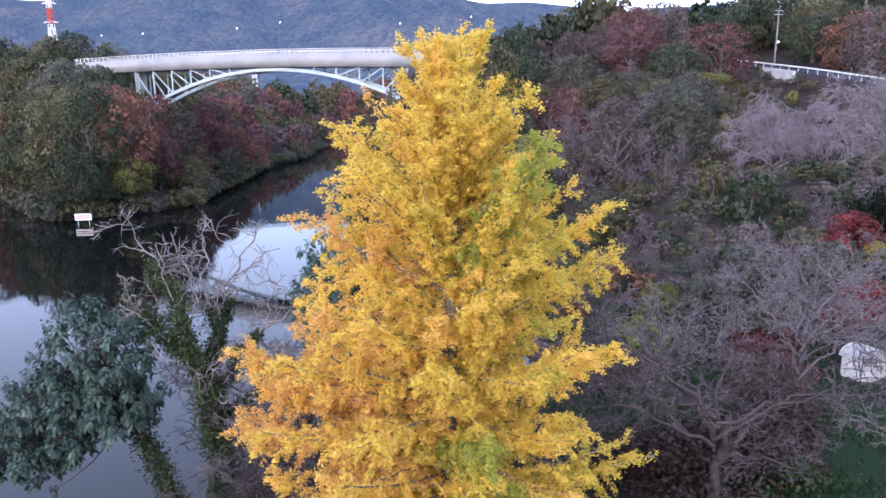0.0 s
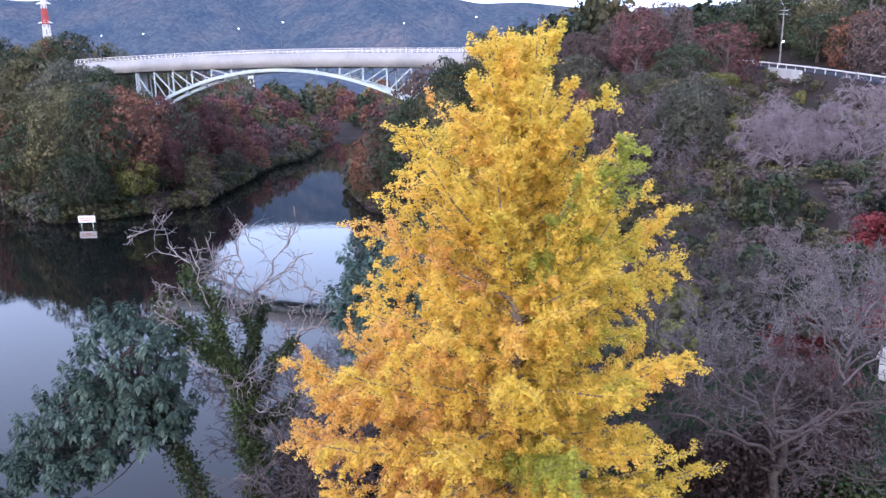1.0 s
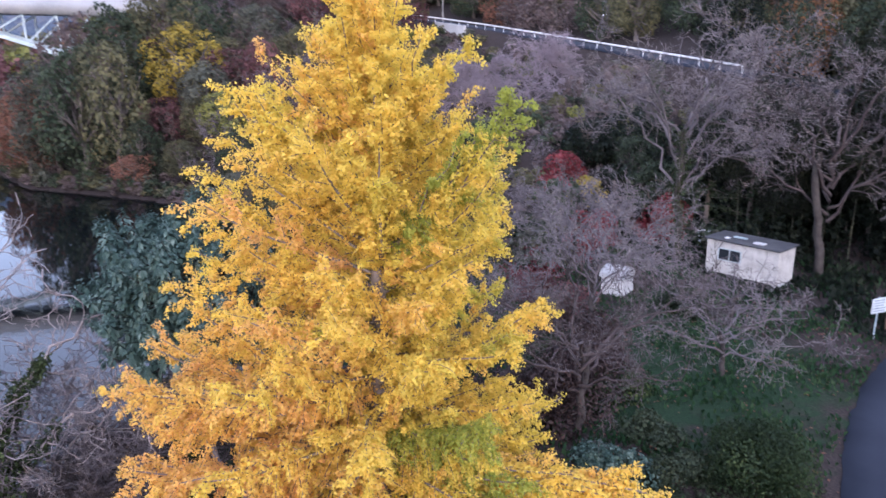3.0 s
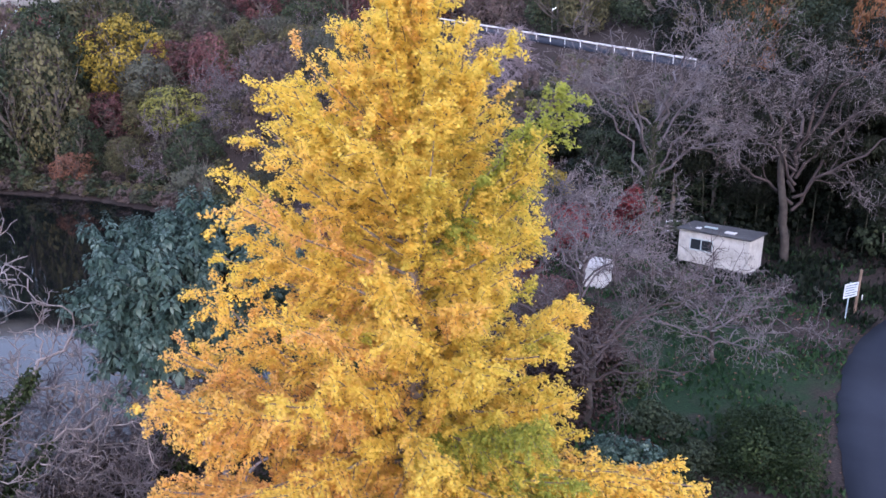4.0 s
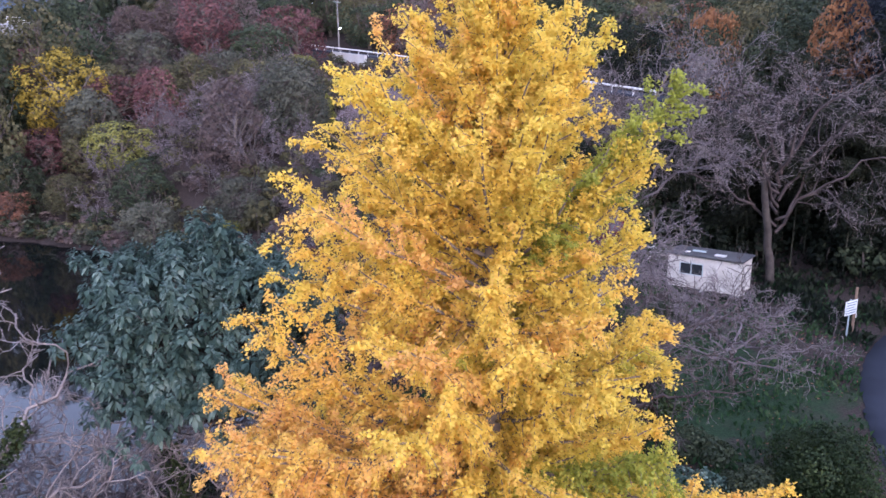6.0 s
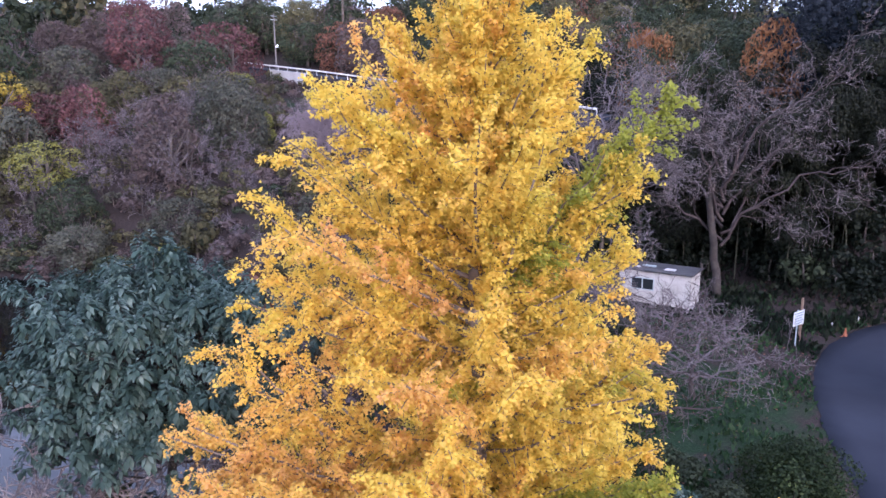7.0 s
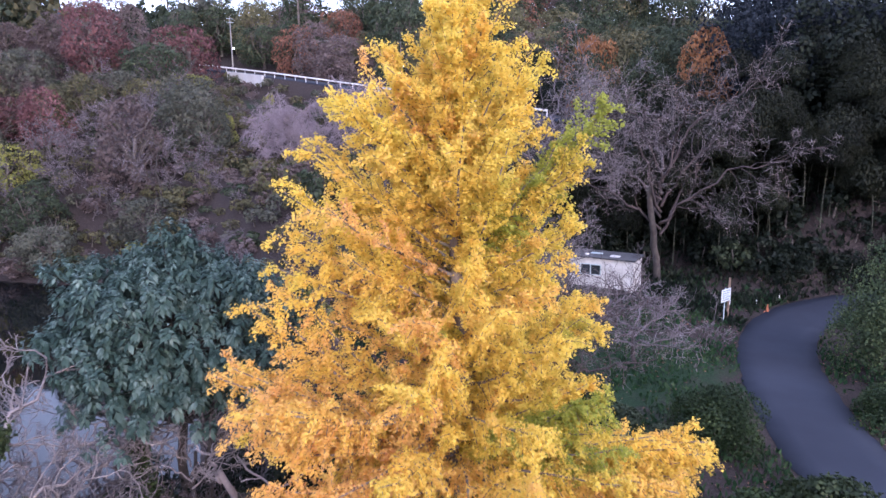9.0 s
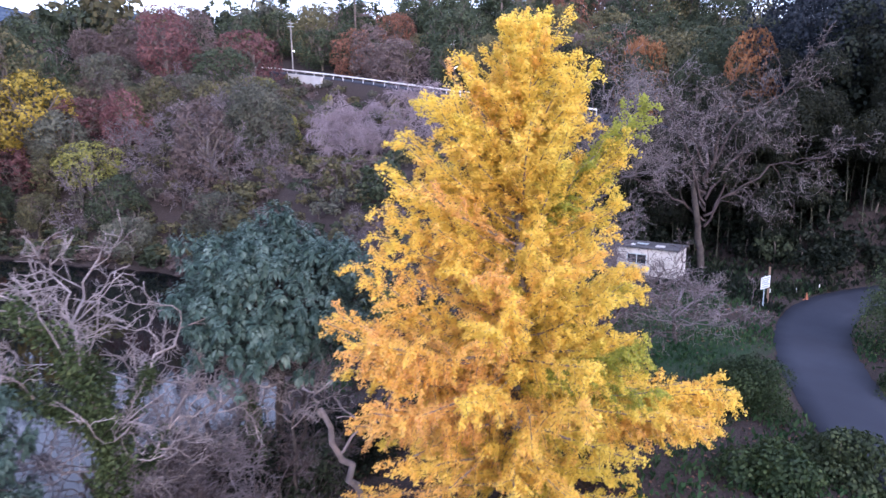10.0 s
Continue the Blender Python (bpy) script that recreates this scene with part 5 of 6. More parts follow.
bush("maple_shrub", "crimson maple at the back of the garden", (26.4, 44.4, ground_z(26.4, 44.4)), (2.6, 2.4, 4.4), 20, 3000, 69, LEAF["red"], 0.2)
for k, (x, y, r, h, c) in enumerate(((10.5, 40.5, 2.6, 2.4, "brown"), (16.0, 43.0, 2.8, 2.6, "dark green"), (22.0, 44.0, 2.4, 2.2, "olive"), (26.5, 41.0, 2.2, 1.8, "dark green"), (18.0, 38.5, 2.2, 2.0, "maroon"), (12.5, 47.5, 2.6, 2.4, "grey green"), (24.0, 32.5, 2.0, 1.6, "dark green"))):
    bush("shrub", "%s shrub under the leafless garden trees" % c, (x, y, ground_z(x, y)), (r, r * 0.9, h), 16, 2200, 400 + k, LEAF[c], 0.18)
for k, (x, y, rx, rz) in enumerate(((-7.0, 36.2, 2.5, 3.3), (-4.4, 35.2, 2.3, 3.4), (-9.3, 33.2, 1.9, 2.6), (-6.2, 32.4, 2.3, 2.8), (-2.6, 36.6, 2.2, 3.0))):
    bush("bramble", "dense dark brown leafless bramble at the water's edge", (x, y, max(ground_z(x, y), -0.2)), (rx, rx * 0.8, rz), 22, 4200, 500 + k, LEAF["bramble"], 0.13)


# ---- rough grass, weeds and fallen leaves ----
def tufts(name, label, count, seed, area, size, material, fallen=False):
    rng = np.random.default_rng(seed)
    x, y = rng.uniform(area[0], area[1], count), rng.uniform(area[2], area[3], count)
    ld, _ = seg_dist(x, y, LANE, False)
    keep = (ld > 2.2) & ~in_lake(x, y)
    patch = np.sin(x * 0.9 + 2 * np.sin(y * 0.5)) + np.sin(y * 1.1 + x * 0.3)
    keep &= rng.uniform(-1.2, 2.4, count) < patch + 0.6
    x, y = x[keep], y[keep]
    z = height(x, y)
    pos = np.stack([x, y, z + 0.02], -1)
    if fallen:
        nrm = unit(rng.normal(size=pos.shape) * 0.25 + np.array([0, 0, 1.0]))
        V, F = leaves(pos, nrm, rng.uniform(0.7, 1.3, len(pos)) * size, rng, 0.9)
    else:
        nrm = unit(rng.normal(size=pos.shape) * np.array([1, 1, 0.25]))
        V, F = leaves(pos, nrm, rng.uniform(0.5, 1.4, len(pos)) * size, rng, 0.45, -1.3)
    tagged(mpart(name, raw_mesh(name, V, F), material), label, "grass", kind="stuff")


tufts("grass", "rough dark green grass and weeds in the garden", 42000, 66, (3, 40, 10, 46), 0.3, GRASS)
tufts("fallen_leaf_litter", "brown and yellow fallen leaves scattered over the ground", 16000, 67, (-6, 42, 9, 48), 0.13, LEAF["rust"], True)
# colour carries the gloom at the forest edge
tufts("undergrowth", "weedy undergrowth at the forest edge, coloured dark as shade", 30000, 68, (30, 64, 22, 56), 0.5, LEAF["holly"])

# ---- bamboo grove ----
def bamboo_clump(seed, label):
    rng = np.random.default_rng(seed)
    b = thing("bamboo", label, "bamboo")
    n = 3
    P = np.zeros((n, 9, 3))
    for k in range(n):
        a, r = k * 2.4, rng.uniform(0.3, 1.5)
        h, la = rng.uniform(8.0, 14.0), a + rng.normal() * 0.7
        t = np.linspace(0, 1, 9)
        bend = t ** 3 * rng.uniform(1.6, 3.0)
        P[k] = np.stack([math.cos(a) * r + math.cos(la) * bend, math.sin(a) * r + math.sin(la) * bend, t * h - t ** 4 * 2.2 - 0.2], -1)
    R = np.full((n, 1), 0.055) * np.linspace(1, 0.2, 9)[None]
    for k in range(n):
        mpart("culm", wood_mesh("culm", [(P[k:k + 1], R[k:k + 1], 6)]), CULM, b, "pale green-grey bamboo culm" if k == 0 else "")
    m = 3200
    pos, nrm = [], []
    for k in range(n):
        # leafy plumes hang on each culm
        for q, big in ((0.6, 0.9), (0.9, 1.35)):
            i = q * 8
            j = min(int(i), 7)
            c = P[k, j] * (1 - i + j) + P[k, j + 1] * (i - j) + rng.normal(size=3) * 0.3
            d = unit(rng.normal(size=(m // 2, 3)) + np.array([0, 0, 0.45]))
            rad = rng.uniform(0.75, 1.05, m // 2)[:, None] * np.array([1.35, 1.35, 0.95]) * big * rng.uniform(0.85, 1.15)
            p = d * rad
            p[:, 2] -= 0.35 * (p[:, 0] ** 2 + p[:, 1] ** 2)
            pos.append(c + p)
            nrm.append(unit(d + rng.normal(size=d.shape) * 0.35))
    pos, nrm = np.concatenate(pos), np.concatenate(nrm)
    V, F = leaves(pos, nrm, rng.uniform(0.18, 0.3, len(pos)), rng, 0.36, 1.6)
    mpart("foliage", raw_mesh("foliage", V, F), BAMBOO, b, "feathery drooping bamboo leaves")
    return b


CULM = solid_mat("bamboo_culm", [(0.025, 0.028, 0.018), (0.05, 0.053, 0.034), (0.09, 0.092, 0.06)], 0.5, 1.0, 8.0, 0.1)
rng = np.random.default_rng(71)
b_kinds = [bamboo_clump(72 + i, "tall dark bamboo clump arching over the forest edge") for i in range(3)]
spots = [(x, y) for x, y in [(42, 30), (45, 27.5), (41.5, 34), (46, 32), (49, 29), (48, 24.5), (52, 26), (44.5, 37), (50, 34), (53, 31), (53, 21.5), (57, 24), (48, 39), (56, 28), (43, 41), (59, 20), (47, 44), (38.5, 39.5), (41, 45), (62, 24), (58, 33), (54, 38), (43.5, 32), (47, 29.5), (51, 23.5), (55, 22), (45, 34.5), (40, 36.5), (50.5, 27), (64, 19), (60, 28), (50, 20.8), (55, 17.8), (59, 15.6), (63, 12.5), (52.5, 19.5)]]
for i, (x, y) in enumerate(spots):
    m = put(x, y, rng.uniform(0.85, 1.15), rng.uniform(0, 6.28), rng.uniform(0.75, 1.1))
    if i < 3:
        b_kinds[i].matrix_basis = m
    else:
        copy_thing(b_kinds[i % 3], m @ Matrix.Diagonal((*[1 / v for v in b_kinds[i % 3].scale], 1)))
    tagged(b_kinds[i % 3], group="bamboo grove")

# ---- woods ----
kinds = [broadleaf(81 + i, "broad autumn tree on the wooded bank", f, c, n, s, lo) for i, (f, c, n, s, lo) in enumerate(
    ((0.8, 44, 3400, 0.118, 0.05), (1.0, 50, 3600, 0.118, 0.07), (0.7, 40, 3200, 0.12, 0.08), (0.9, 38, 3200, 0.12, 0.08), (1.15, 50, 3600, 0.118, 0.05)))]
bushes = [broadleaf(181 + i, "leafy bush on the wooded bank", f, c, n, s, lo, "bush", False) for i, (f, c, n, s, lo) in enumerate(((0.7, 22, 560, 0.32, 0.1), (0.85, 18, 520, 0.34, 0.15), (0.6, 20, 560, 0.32, 0.12)))]
distant = [broadleaf(381 + i, "far tree", f, c, 420, 0.4, 0.08, "tree", False) for i, (f, c) in enumerate(((0.8, 26), (1.0, 30), (0.7, 24)))]
fine_kinds = [broadleaf(481 + i, "dense evergreen tree", f, 54, 5200, 0.09, 0.05, "tree", False) for i, f in enumerate((1.0, 1.2))]
cons = [conifer(91 + i, "dark green conifer on the hilltop", 1000) for i in range(2)]
thin = []
for i in range(3):
    t, _ = bare_tree("bare_tree", "leafless grey-brown tree on the wooded bank", 95 + i, (0, 0, 0), 7.0, 3.6, (DARK_BARK, TWIG, TWIG_LILAC), (8, 6, 4, 2), (0.3, 0.2), 0.13, 0.3, 0.02, 0.15, (5, 3, 3, 3, 3), "", False, 3.0)
    thin.append(t)
used = set()


def plant(kind, x, y, r, turn, tall, colour=None, sink=0.0):
    m = put(x, y, r, turn, tall, sink)
    if kind.name not in used:
        used.add(kind.name)
        kind.matrix_basis = m
        t = kind
    else:
        t = copy_thing(kind, m @ Matrix.Diagonal((*[1 / v for v in kind.scale], 1)))
    if colour:
        recolour(t, LEAF[colour])
        what = t.name.split(".")[0]
        tagged(t, "%s %s %s on the wooded bank" % (colour, "leafy" if colour in ("dark green", "grey green", "blue green", "holly") else "autumn", what))
    return t


rng = np.random.default_rng(101)
# trees that stand out
fixed = [(7.6, 128, 6.4, "yellow", 1, 1.05), (10.8, 114, 4.6, "yellow green", 3, 0.85), (42, 121, 3.4, "yellow green", 2, 0.6), (-19, 150, 5.0, "rust", 1, 1.2), (-15, 142, 4.4, "olive", 2, 1.0),
         (47.4, 134, 6.3, "maroon", 3, 1.03), (32.5, 137, 5.8, "maroon", 4, 1.1), (40, 146, 5.2, "brown", 3, 1.2), (-62, 128, 4.6, "yellow green", 0, 1.0), (-56, 142, 4.2, "olive", 1, 1.0),
         (64, 57, 3.2, "orange", 0, 2.2), (58.5, 54, 3.0, "dark green", 1, 1.3), (60, 40, 3.0, "orange", 3, 2.0), (-3, 116, 3.0, "rust", 0, 0.9), (34, 100, 3.4, "olive", 4, 0.6), (47, 122, 2.6, "olive", 3, 0.6), (-92, 146, 8.0, "olive", 4, 1.2), (-9.5, 127, 6.4, "dark green", 4, 1.5), (-4.5, 124, 6.0, "olive", 1, 1.6), (-13.5, 132, 6.0, "grey green", 4, 1.45), (-17.5, 135, 5.0, "rust", 1, 1.4), (-3, 133, 7.0, "dark green", 4, 1.35), (4.5, 135.5, 7.0, "olive", 1, 1.4), (-9, 136, 6.2, "brown", 4, 1.6), (11, 138.5, 6.4, "dark green", 4, 1.3), (-1, 118, 3.4, "dark green", 1, 1.3), (3.5, 112, 3.0, "olive", 0, 1.2),
         (-97, 143, 6.2, "rust", 1, 1.55), (-104, 150, 6.0, "maroon", 4, 1.5), (-82, 146, 6.6, "olive", 1, 1.25), (-74, 143, 6.2, "grey green", 4, 1.15), (-88, 138, 6.0, "dark green", 3, 1.3)]
placed = []
# a patch of spreading leafless shrubs on the slope
for x, y, r in ((15.5, 104, 1.3), (19.5, 106, 1.5), (24, 107.5, 1.6), (28, 105.5, 1.4), (21.5, 101.5, 1.2), (25.5, 102, 1.2), (31.5, 108, 1.4), (18, 110.5, 1.4), (27.5, 111, 1.5), (23, 112, 1.4)):
    plant(thin[int(rng.integers(0, 3))], x, y, r, rng.uniform(0, 6.28), 0.72)
for x, y, r, c, k, tall in fixed:
    plant(kinds[k], x, y, r, rng.uniform(0, 6.28), tall, c)
    placed.append((x, y, r))


B0, B1 = FAR_M @ BL, FAR_M @ BR


def deck_gap(x, y):
    d, _ = seg_dist(np.array([x]), np.array([y]), [(B0.x, B0.y), (B1.x, B1.y)], False)
    return d[0]


def clear(x, y, gap):
    return deck_gap(x, y) > 7.5 and all((x - a) ** 2 + (y - b) ** 2 > (gap + 0.45 * r) ** 2 for a, b, r in placed)


PAL_R = ["dark green"] * 6 + ["grey green"] * 4 + ["olive"] * 8 + ["brown"] * 4 + ["maroon"] * 2 + ["rust"] * 2
PAL_L = ["dark green"] * 4 + ["grey green"] * 3 + ["olive"] * 5 + ["brown"] * 4 + ["maroon"] * 5 + ["rust"] * 2 + ["yellow green"]


def shore_palette(x, y):
    """Olive crowns on the point, maroon round the corner, orange up the river."""
    if x > -67 and y > 160:
        return ["rust"] * 4 + ["maroon"] * 2 + ["orange", "olive", "grey green"]
    if x > -72 and y > 136:
        return ["maroon"] * 6 + ["rust"] * 2 + ["olive", "grey green"]
    return ["olive"] * 8 + ["grey green"] * 3 + ["dark green"] * 4 + ["rust"]



def far_mass(name, label, rows):
    """Far woods as one object: trunk and crown of each tree joined, a material for each colour."""
    vs, fs, ms, o = [], [], [], 0
    cols = sorted({c for _, _, c in rows})
    for kind, m, c in rows:
        M = np.array(m)
        for child in kind.children:
            me = child.data
            v = np.empty(len(me.vertices) * 3, np.float32)
            me.vertices.foreach_get("co", v)
            f = np.empty(len(me.loops), np.int32)
            me.loops.foreach_get("vertex_index", f)
            v = v.reshape(-1, 3) @ M[:3, :3].T + M[:3, 3]
            vs.append(v)
            fs.append(f.reshape(-1, 4) + o)
            ms.append(np.full(len(f) // 4, 0 if child.name.startswith("trunk") else 1 + cols.index(c), np.int32))
            o += len(v)
    me = raw_mesh(name, np.concatenate(vs), np.concatenate(fs))
    me.materials.append(BARK)
    for c in cols:
        me.materials.append(LEAF[c])
    me.polygons.foreach_set("material_index", np.concatenate(ms))
    tagged(new(name, me), label, "woods", kind="stuff")


def wood(x0, x1, y0, y1, step, palette, rmin, rmax, bare_share, con_share, ok, mass=None, full=()):
    rows = []
    for gx_ in np.arange(x0, x1, step):
        for gy_ in np.arange(y0, y1, step):
            x, y = gx_ + rng.uniform(-0.45, 0.45) * step, gy_ + rng.uniform(-0.45, 0.45) * step
            r = rng.uniform(rmin, rmax)
            dl, _ = seg_dist(np.array([x]), np.array([y]), LAKE, True)
            roll = rng.uniform()
            turn, tall, k, c = rng.uniform(0, 6.28), rng.uniform(0.85, 1.3), int(rng.integers(0, 5)), rng.uniform()
            pal = palette(x, y) if callable(palette) else palette
            c = pal[int(c * len(pal))]
            if in_lake(np.array([x]), np.array([y]))[0] or dl[0] < 1.5 or not ok(x, y) or not clear(x, y, 1.4):
                continue
            if callable(palette) and x > -72 and y > 136:
                r *= 0.74
            if dl[0] < 5:
                r *= 0.75
            if mass:
                rows.append((cons[k % 2], put(x, y, r * 0.75, turn, tall), "dark green") if roll > 1 - con_share else (full[k % len(full)] if full else distant[k % 3], put(x, y, r, turn, tall, 0.3 * r), c))
            elif roll < bare_share:
                plant(thin[k % 3], x, y, r / 3.8, turn, tall)
            elif roll > 1 - con_share:
                plant(cons[k % 2], x, y, r * 0.75, turn, tall)
            else:
                plant(kinds[k] if r > 2.7 else bushes[k % 3], x, y, r, turn, tall * (1.12 if callable(palette) else 1.0), c, (0.12 if callable(palette) else 0.28) * r)
    if rows:
        far_mass("far_woods", mass, rows)


def road_gap(x, y):
    d, _ = seg_dist(np.array([x]), np.array([y]), UPPER_ROAD, False)
    return d[0]


# steep bank across the cove
wood(-24, 62, 90, 165, 5.8, PAL_R, 3.2, 5.4, 0.24, 0.03, lambda x, y: road_gap(x, y) > 8 and not (x > 37 + max(y - 122, 0) * 0.3 and y < 142) and ((x - 23) / 10) ** 2 + ((y - 106.5) / 7.5) ** 2 > 1 and ((x - 33) / 6) ** 2 + ((y - 133) / 7) ** 2 > 1 and not (x > 31 and 70 < y < 100))
# scrub on the slope between the garden and the bank
wood(12, 42, 44, 96, 5.0, PAL_R + ["olive", "yellow green", "brown"], 1.5, 2.6, 0.62, 0.0, lambda x, y: not (30 < x and 60 < y < 95) and not (x > 29 and y < 50))
wood(38, 56, 60, 140, 4.4, ["brown", "olive", "olive", "yellow green", "grey green"], 1.0, 1.7, 0.3, 0.0, lambda x, y: road_gap(x, y) > 4.2 and ((x - 51) / 6) ** 2 + ((y - 86) / 9) ** 2 > 1)
# trees behind the shed and the bamboo, most with shade in their green
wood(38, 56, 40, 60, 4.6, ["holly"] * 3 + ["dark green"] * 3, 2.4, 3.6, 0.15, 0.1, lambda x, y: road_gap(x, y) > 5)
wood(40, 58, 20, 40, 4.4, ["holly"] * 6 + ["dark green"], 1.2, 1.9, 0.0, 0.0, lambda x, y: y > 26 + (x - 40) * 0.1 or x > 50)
# the far bank of the river
wood(-150, -50, 112, 205, 7.4, shore_palette, 5.6, 8.4, 0.0, 0.0, lambda x, y: seg_dist(np.array([x]), np.array([y]), LAKE, True)[0][0] < 58)
# behind the upper road and on the hilltop
navy = lambda x, y: y < 7.5 + (x + 13.5) * 0.4
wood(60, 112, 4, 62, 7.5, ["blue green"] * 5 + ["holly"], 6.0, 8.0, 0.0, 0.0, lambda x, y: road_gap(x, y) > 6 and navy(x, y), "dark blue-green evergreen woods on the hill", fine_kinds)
wood(62, 112, 36, 72, 6.5, ["dark green"] * 4 + ["olive"] * 2 + ["holly"], 4.4, 6.2, 0.0, 0.0, lambda x, y: road_gap(x, y) > 6 and not navy(x, y), "olive and dark green woods on the hill", fine_kinds)
wood(63, 120, 72, 190, 8.0, ["dark green"] * 5 + ["olive"] * 4 + ["rust"] + ["brown"], 4.4, 6.4, 0.0, 0.25, lambda x, y: road_gap(x, y) > 6, "dark green and rust woods on the hilltop", kinds)
wood(-24, 70, 166, 215, 8.0, ["dark green"] * 6 + ["olive", "brown", "grey green"], 5.0, 7.0, 0.0, 0.0, lambda x, y: road_gap(x, y) > 8 and x > 12, "mixed autumn woods along the ridge")
wood(-210, -90, 150, 260, 11.0, PAL_L, 5.0, 7.5, 0.0, 0.0, lambda x, y: seg_dist(np.array([x]), np.array([y]), LAKE, True)[0][0] > 55, "autumn woods behind the far bank")
wood(-230, 14, 205, 340, 10.0, PAL_L + ["rust"] * 3, 3.4, 4.8, 0.0, 0.0, lambda x, y: True, "autumn woods beyond the bridge")
wood(-36, 20, 162, 205, 7.0, PAL_R, 3.4, 5.0, 0.0, 0.05, lambda x, y: True, "autumn woods on the bank below the bridge")
wood(-150, 60, 338, 404, 11.0, PAL_L + ["rust"] * 3, 4.0, 6.0, 0.0, 0.0, lambda x, y: True, "autumn woods along the upper river")
wood(-300, 80, 400, 620, 19.0, PAL_L, 7.0, 11.0, 0.0, 0.0, lambda x, y: y > 470 - (x + 248) * 0.353, "far autumn woods along the river bend")


# low scrub that covers the slopes
scrub = [broadleaf(281 + i, "low scrub", 0.6, 16, 230, 0.4, 0.25, "scrub", False) for i in range(2)]
for t in scrub + distant + fine_kinds:
    t.matrix_basis = Matrix.Translation((0, 0, -30))
rows = []
for gx_ in np.arange(-26, 64, 2.5):
    for gy_ in np.arange(40, 165, 2.5):
        x, y = gx_ + rng.uniform(-1.2, 1.2), gy_ + rng.uniform(-1.2, 1.2)
        r, turn, k = rng.uniform(0.9, 1.7), rng.uniform(0, 6.28), int(rng.integers(0, 2))
        c = ("brown", "olive", "grey green", "brown", "dark green", "olive")[int(rng.integers(0, 6))]
        dl, _ = seg_dist(np.array([x]), np.array([y]), LAKE, True)
        if in_lake(np.array([x]), np.array([y]))[0] or dl[0] < 1.0 or road_gap(x, y) < 3.4 or (y < 62 and x > 36) or (x < 34 and y < 47) or ((x - 50) / 5) ** 2 + ((y - 118) / 12) ** 2 < 1 or ((x - 51) / 6) ** 2 + ((y - 86) / 9) ** 2 < 1 or (x < 10 and y < 85):
            continue
        rows.append((scrub[k], put(x, y, r, turn, rng.uniform(0.6, 1.0), 0.2), c))
far_mass("hillside_scrub", "low brown and olive scrub covering the hillside", rows)
rows = []
for gx_ in np.arange(-150, -48, 3.0):
    for gy_ in np.arange(112, 200, 3.0):
        x, y = gx_ + rng.uniform(-1.3, 1.3), gy_ + rng.uniform(-1.3, 1.3)
        dl, _ = seg_dist(np.array([x]), np.array([y]), LAKE, True)
        if in_lake(np.array([x]), np.array([y]))[0] or not 0.6 < dl[0] < 11:
            continue
        c = ("brown", "olive", "grey green", "olive", "dark green")[int(rng.integers(0, 5))]
        rows.append((scrub[int(rng.integers(0, 2))], put(x, y, rng.uniform(1.4, 2.4), rng.uniform(0, 6.28), rng.uniform(0.7, 1.1), 0.2), c))
far_mass("shore_scrub", "olive and brown scrub along the far shore", rows)
# cover under the bamboo, its shade put into the leaf colour
rows = []
for gx_ in np.arange(36, 84, 2.5):
    for gy_ in np.arange(2, 62, 2.5):
        x, y = gx_ + rng.uniform(-1, 1), gy_ + rng.uniform(-1, 1)
        ld, _ = seg_dist(np.array([x]), np.array([y]), LANE, False)
        if ld[0] < (4.5 if x < 44 else 3.2) or (x < 41.5 and y < 36) or road_gap(x, y) < 4.5:
            continue
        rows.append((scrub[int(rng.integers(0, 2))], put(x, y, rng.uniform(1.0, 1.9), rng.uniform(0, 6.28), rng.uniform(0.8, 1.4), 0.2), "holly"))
far_mass("forest_undergrowth", "evergreen undergrowth below the bamboo, darkened as shade", rows)
for t in scrub + distant + fine_kinds:
    for c in list(t.children):
        bpy.data.objects.remove(c)
    bpy.data.objects.remove(t)


# ---- terrace above the road ----
PONTOON = solid_mat("pontoon_deck", [(0.13, 0.125, 0.12), (0.22, 0.21, 0.2), (0.3, 0.29, 0.28)], 0.85, 0.6, 8.0, 0.2)
ROOFING = solid_mat("roofing", [(0.035, 0.035, 0.04), (0.06, 0.06, 0.065), (0.1, 0.1, 0.1)], 0.8, 1.0, 12.0, 0.3)
GLASS = solid_mat("window_glass", [(0.02, 0.025, 0.03), (0.03, 0.035, 0.04)], 0.05, 1.0, 4.0, 0.0, 0.0, 0.8)
deck = thing("terrace", "dark timber terrace with a pale railing on the hillside", "terrace", pose(75.0, 128.5, 31.6, 0, 0, -32))
bm = bmesh.new()
box(bm, (-5, -1.5, -0.25), (5, 3, 0.0), 0.03)
part("platform", bm, STEEL_DARK, deck)
for k in range(6):
    bm = bmesh.new()
    bar(bm, (-4.8 + 1.92 * k, -1.4, -8.0), (-4.8 + 1.92 * k, -1.4, 1.0), 0.16, 0.16)
    part("post", bm, STEEL_DARK, deck)
bm = bmesh.new()
bar(bm, (-5, -1.4, 0.95), (5, -1.4, 0.95), 0.1, 0.14)
part("railing", bm, PONTOON, deck)

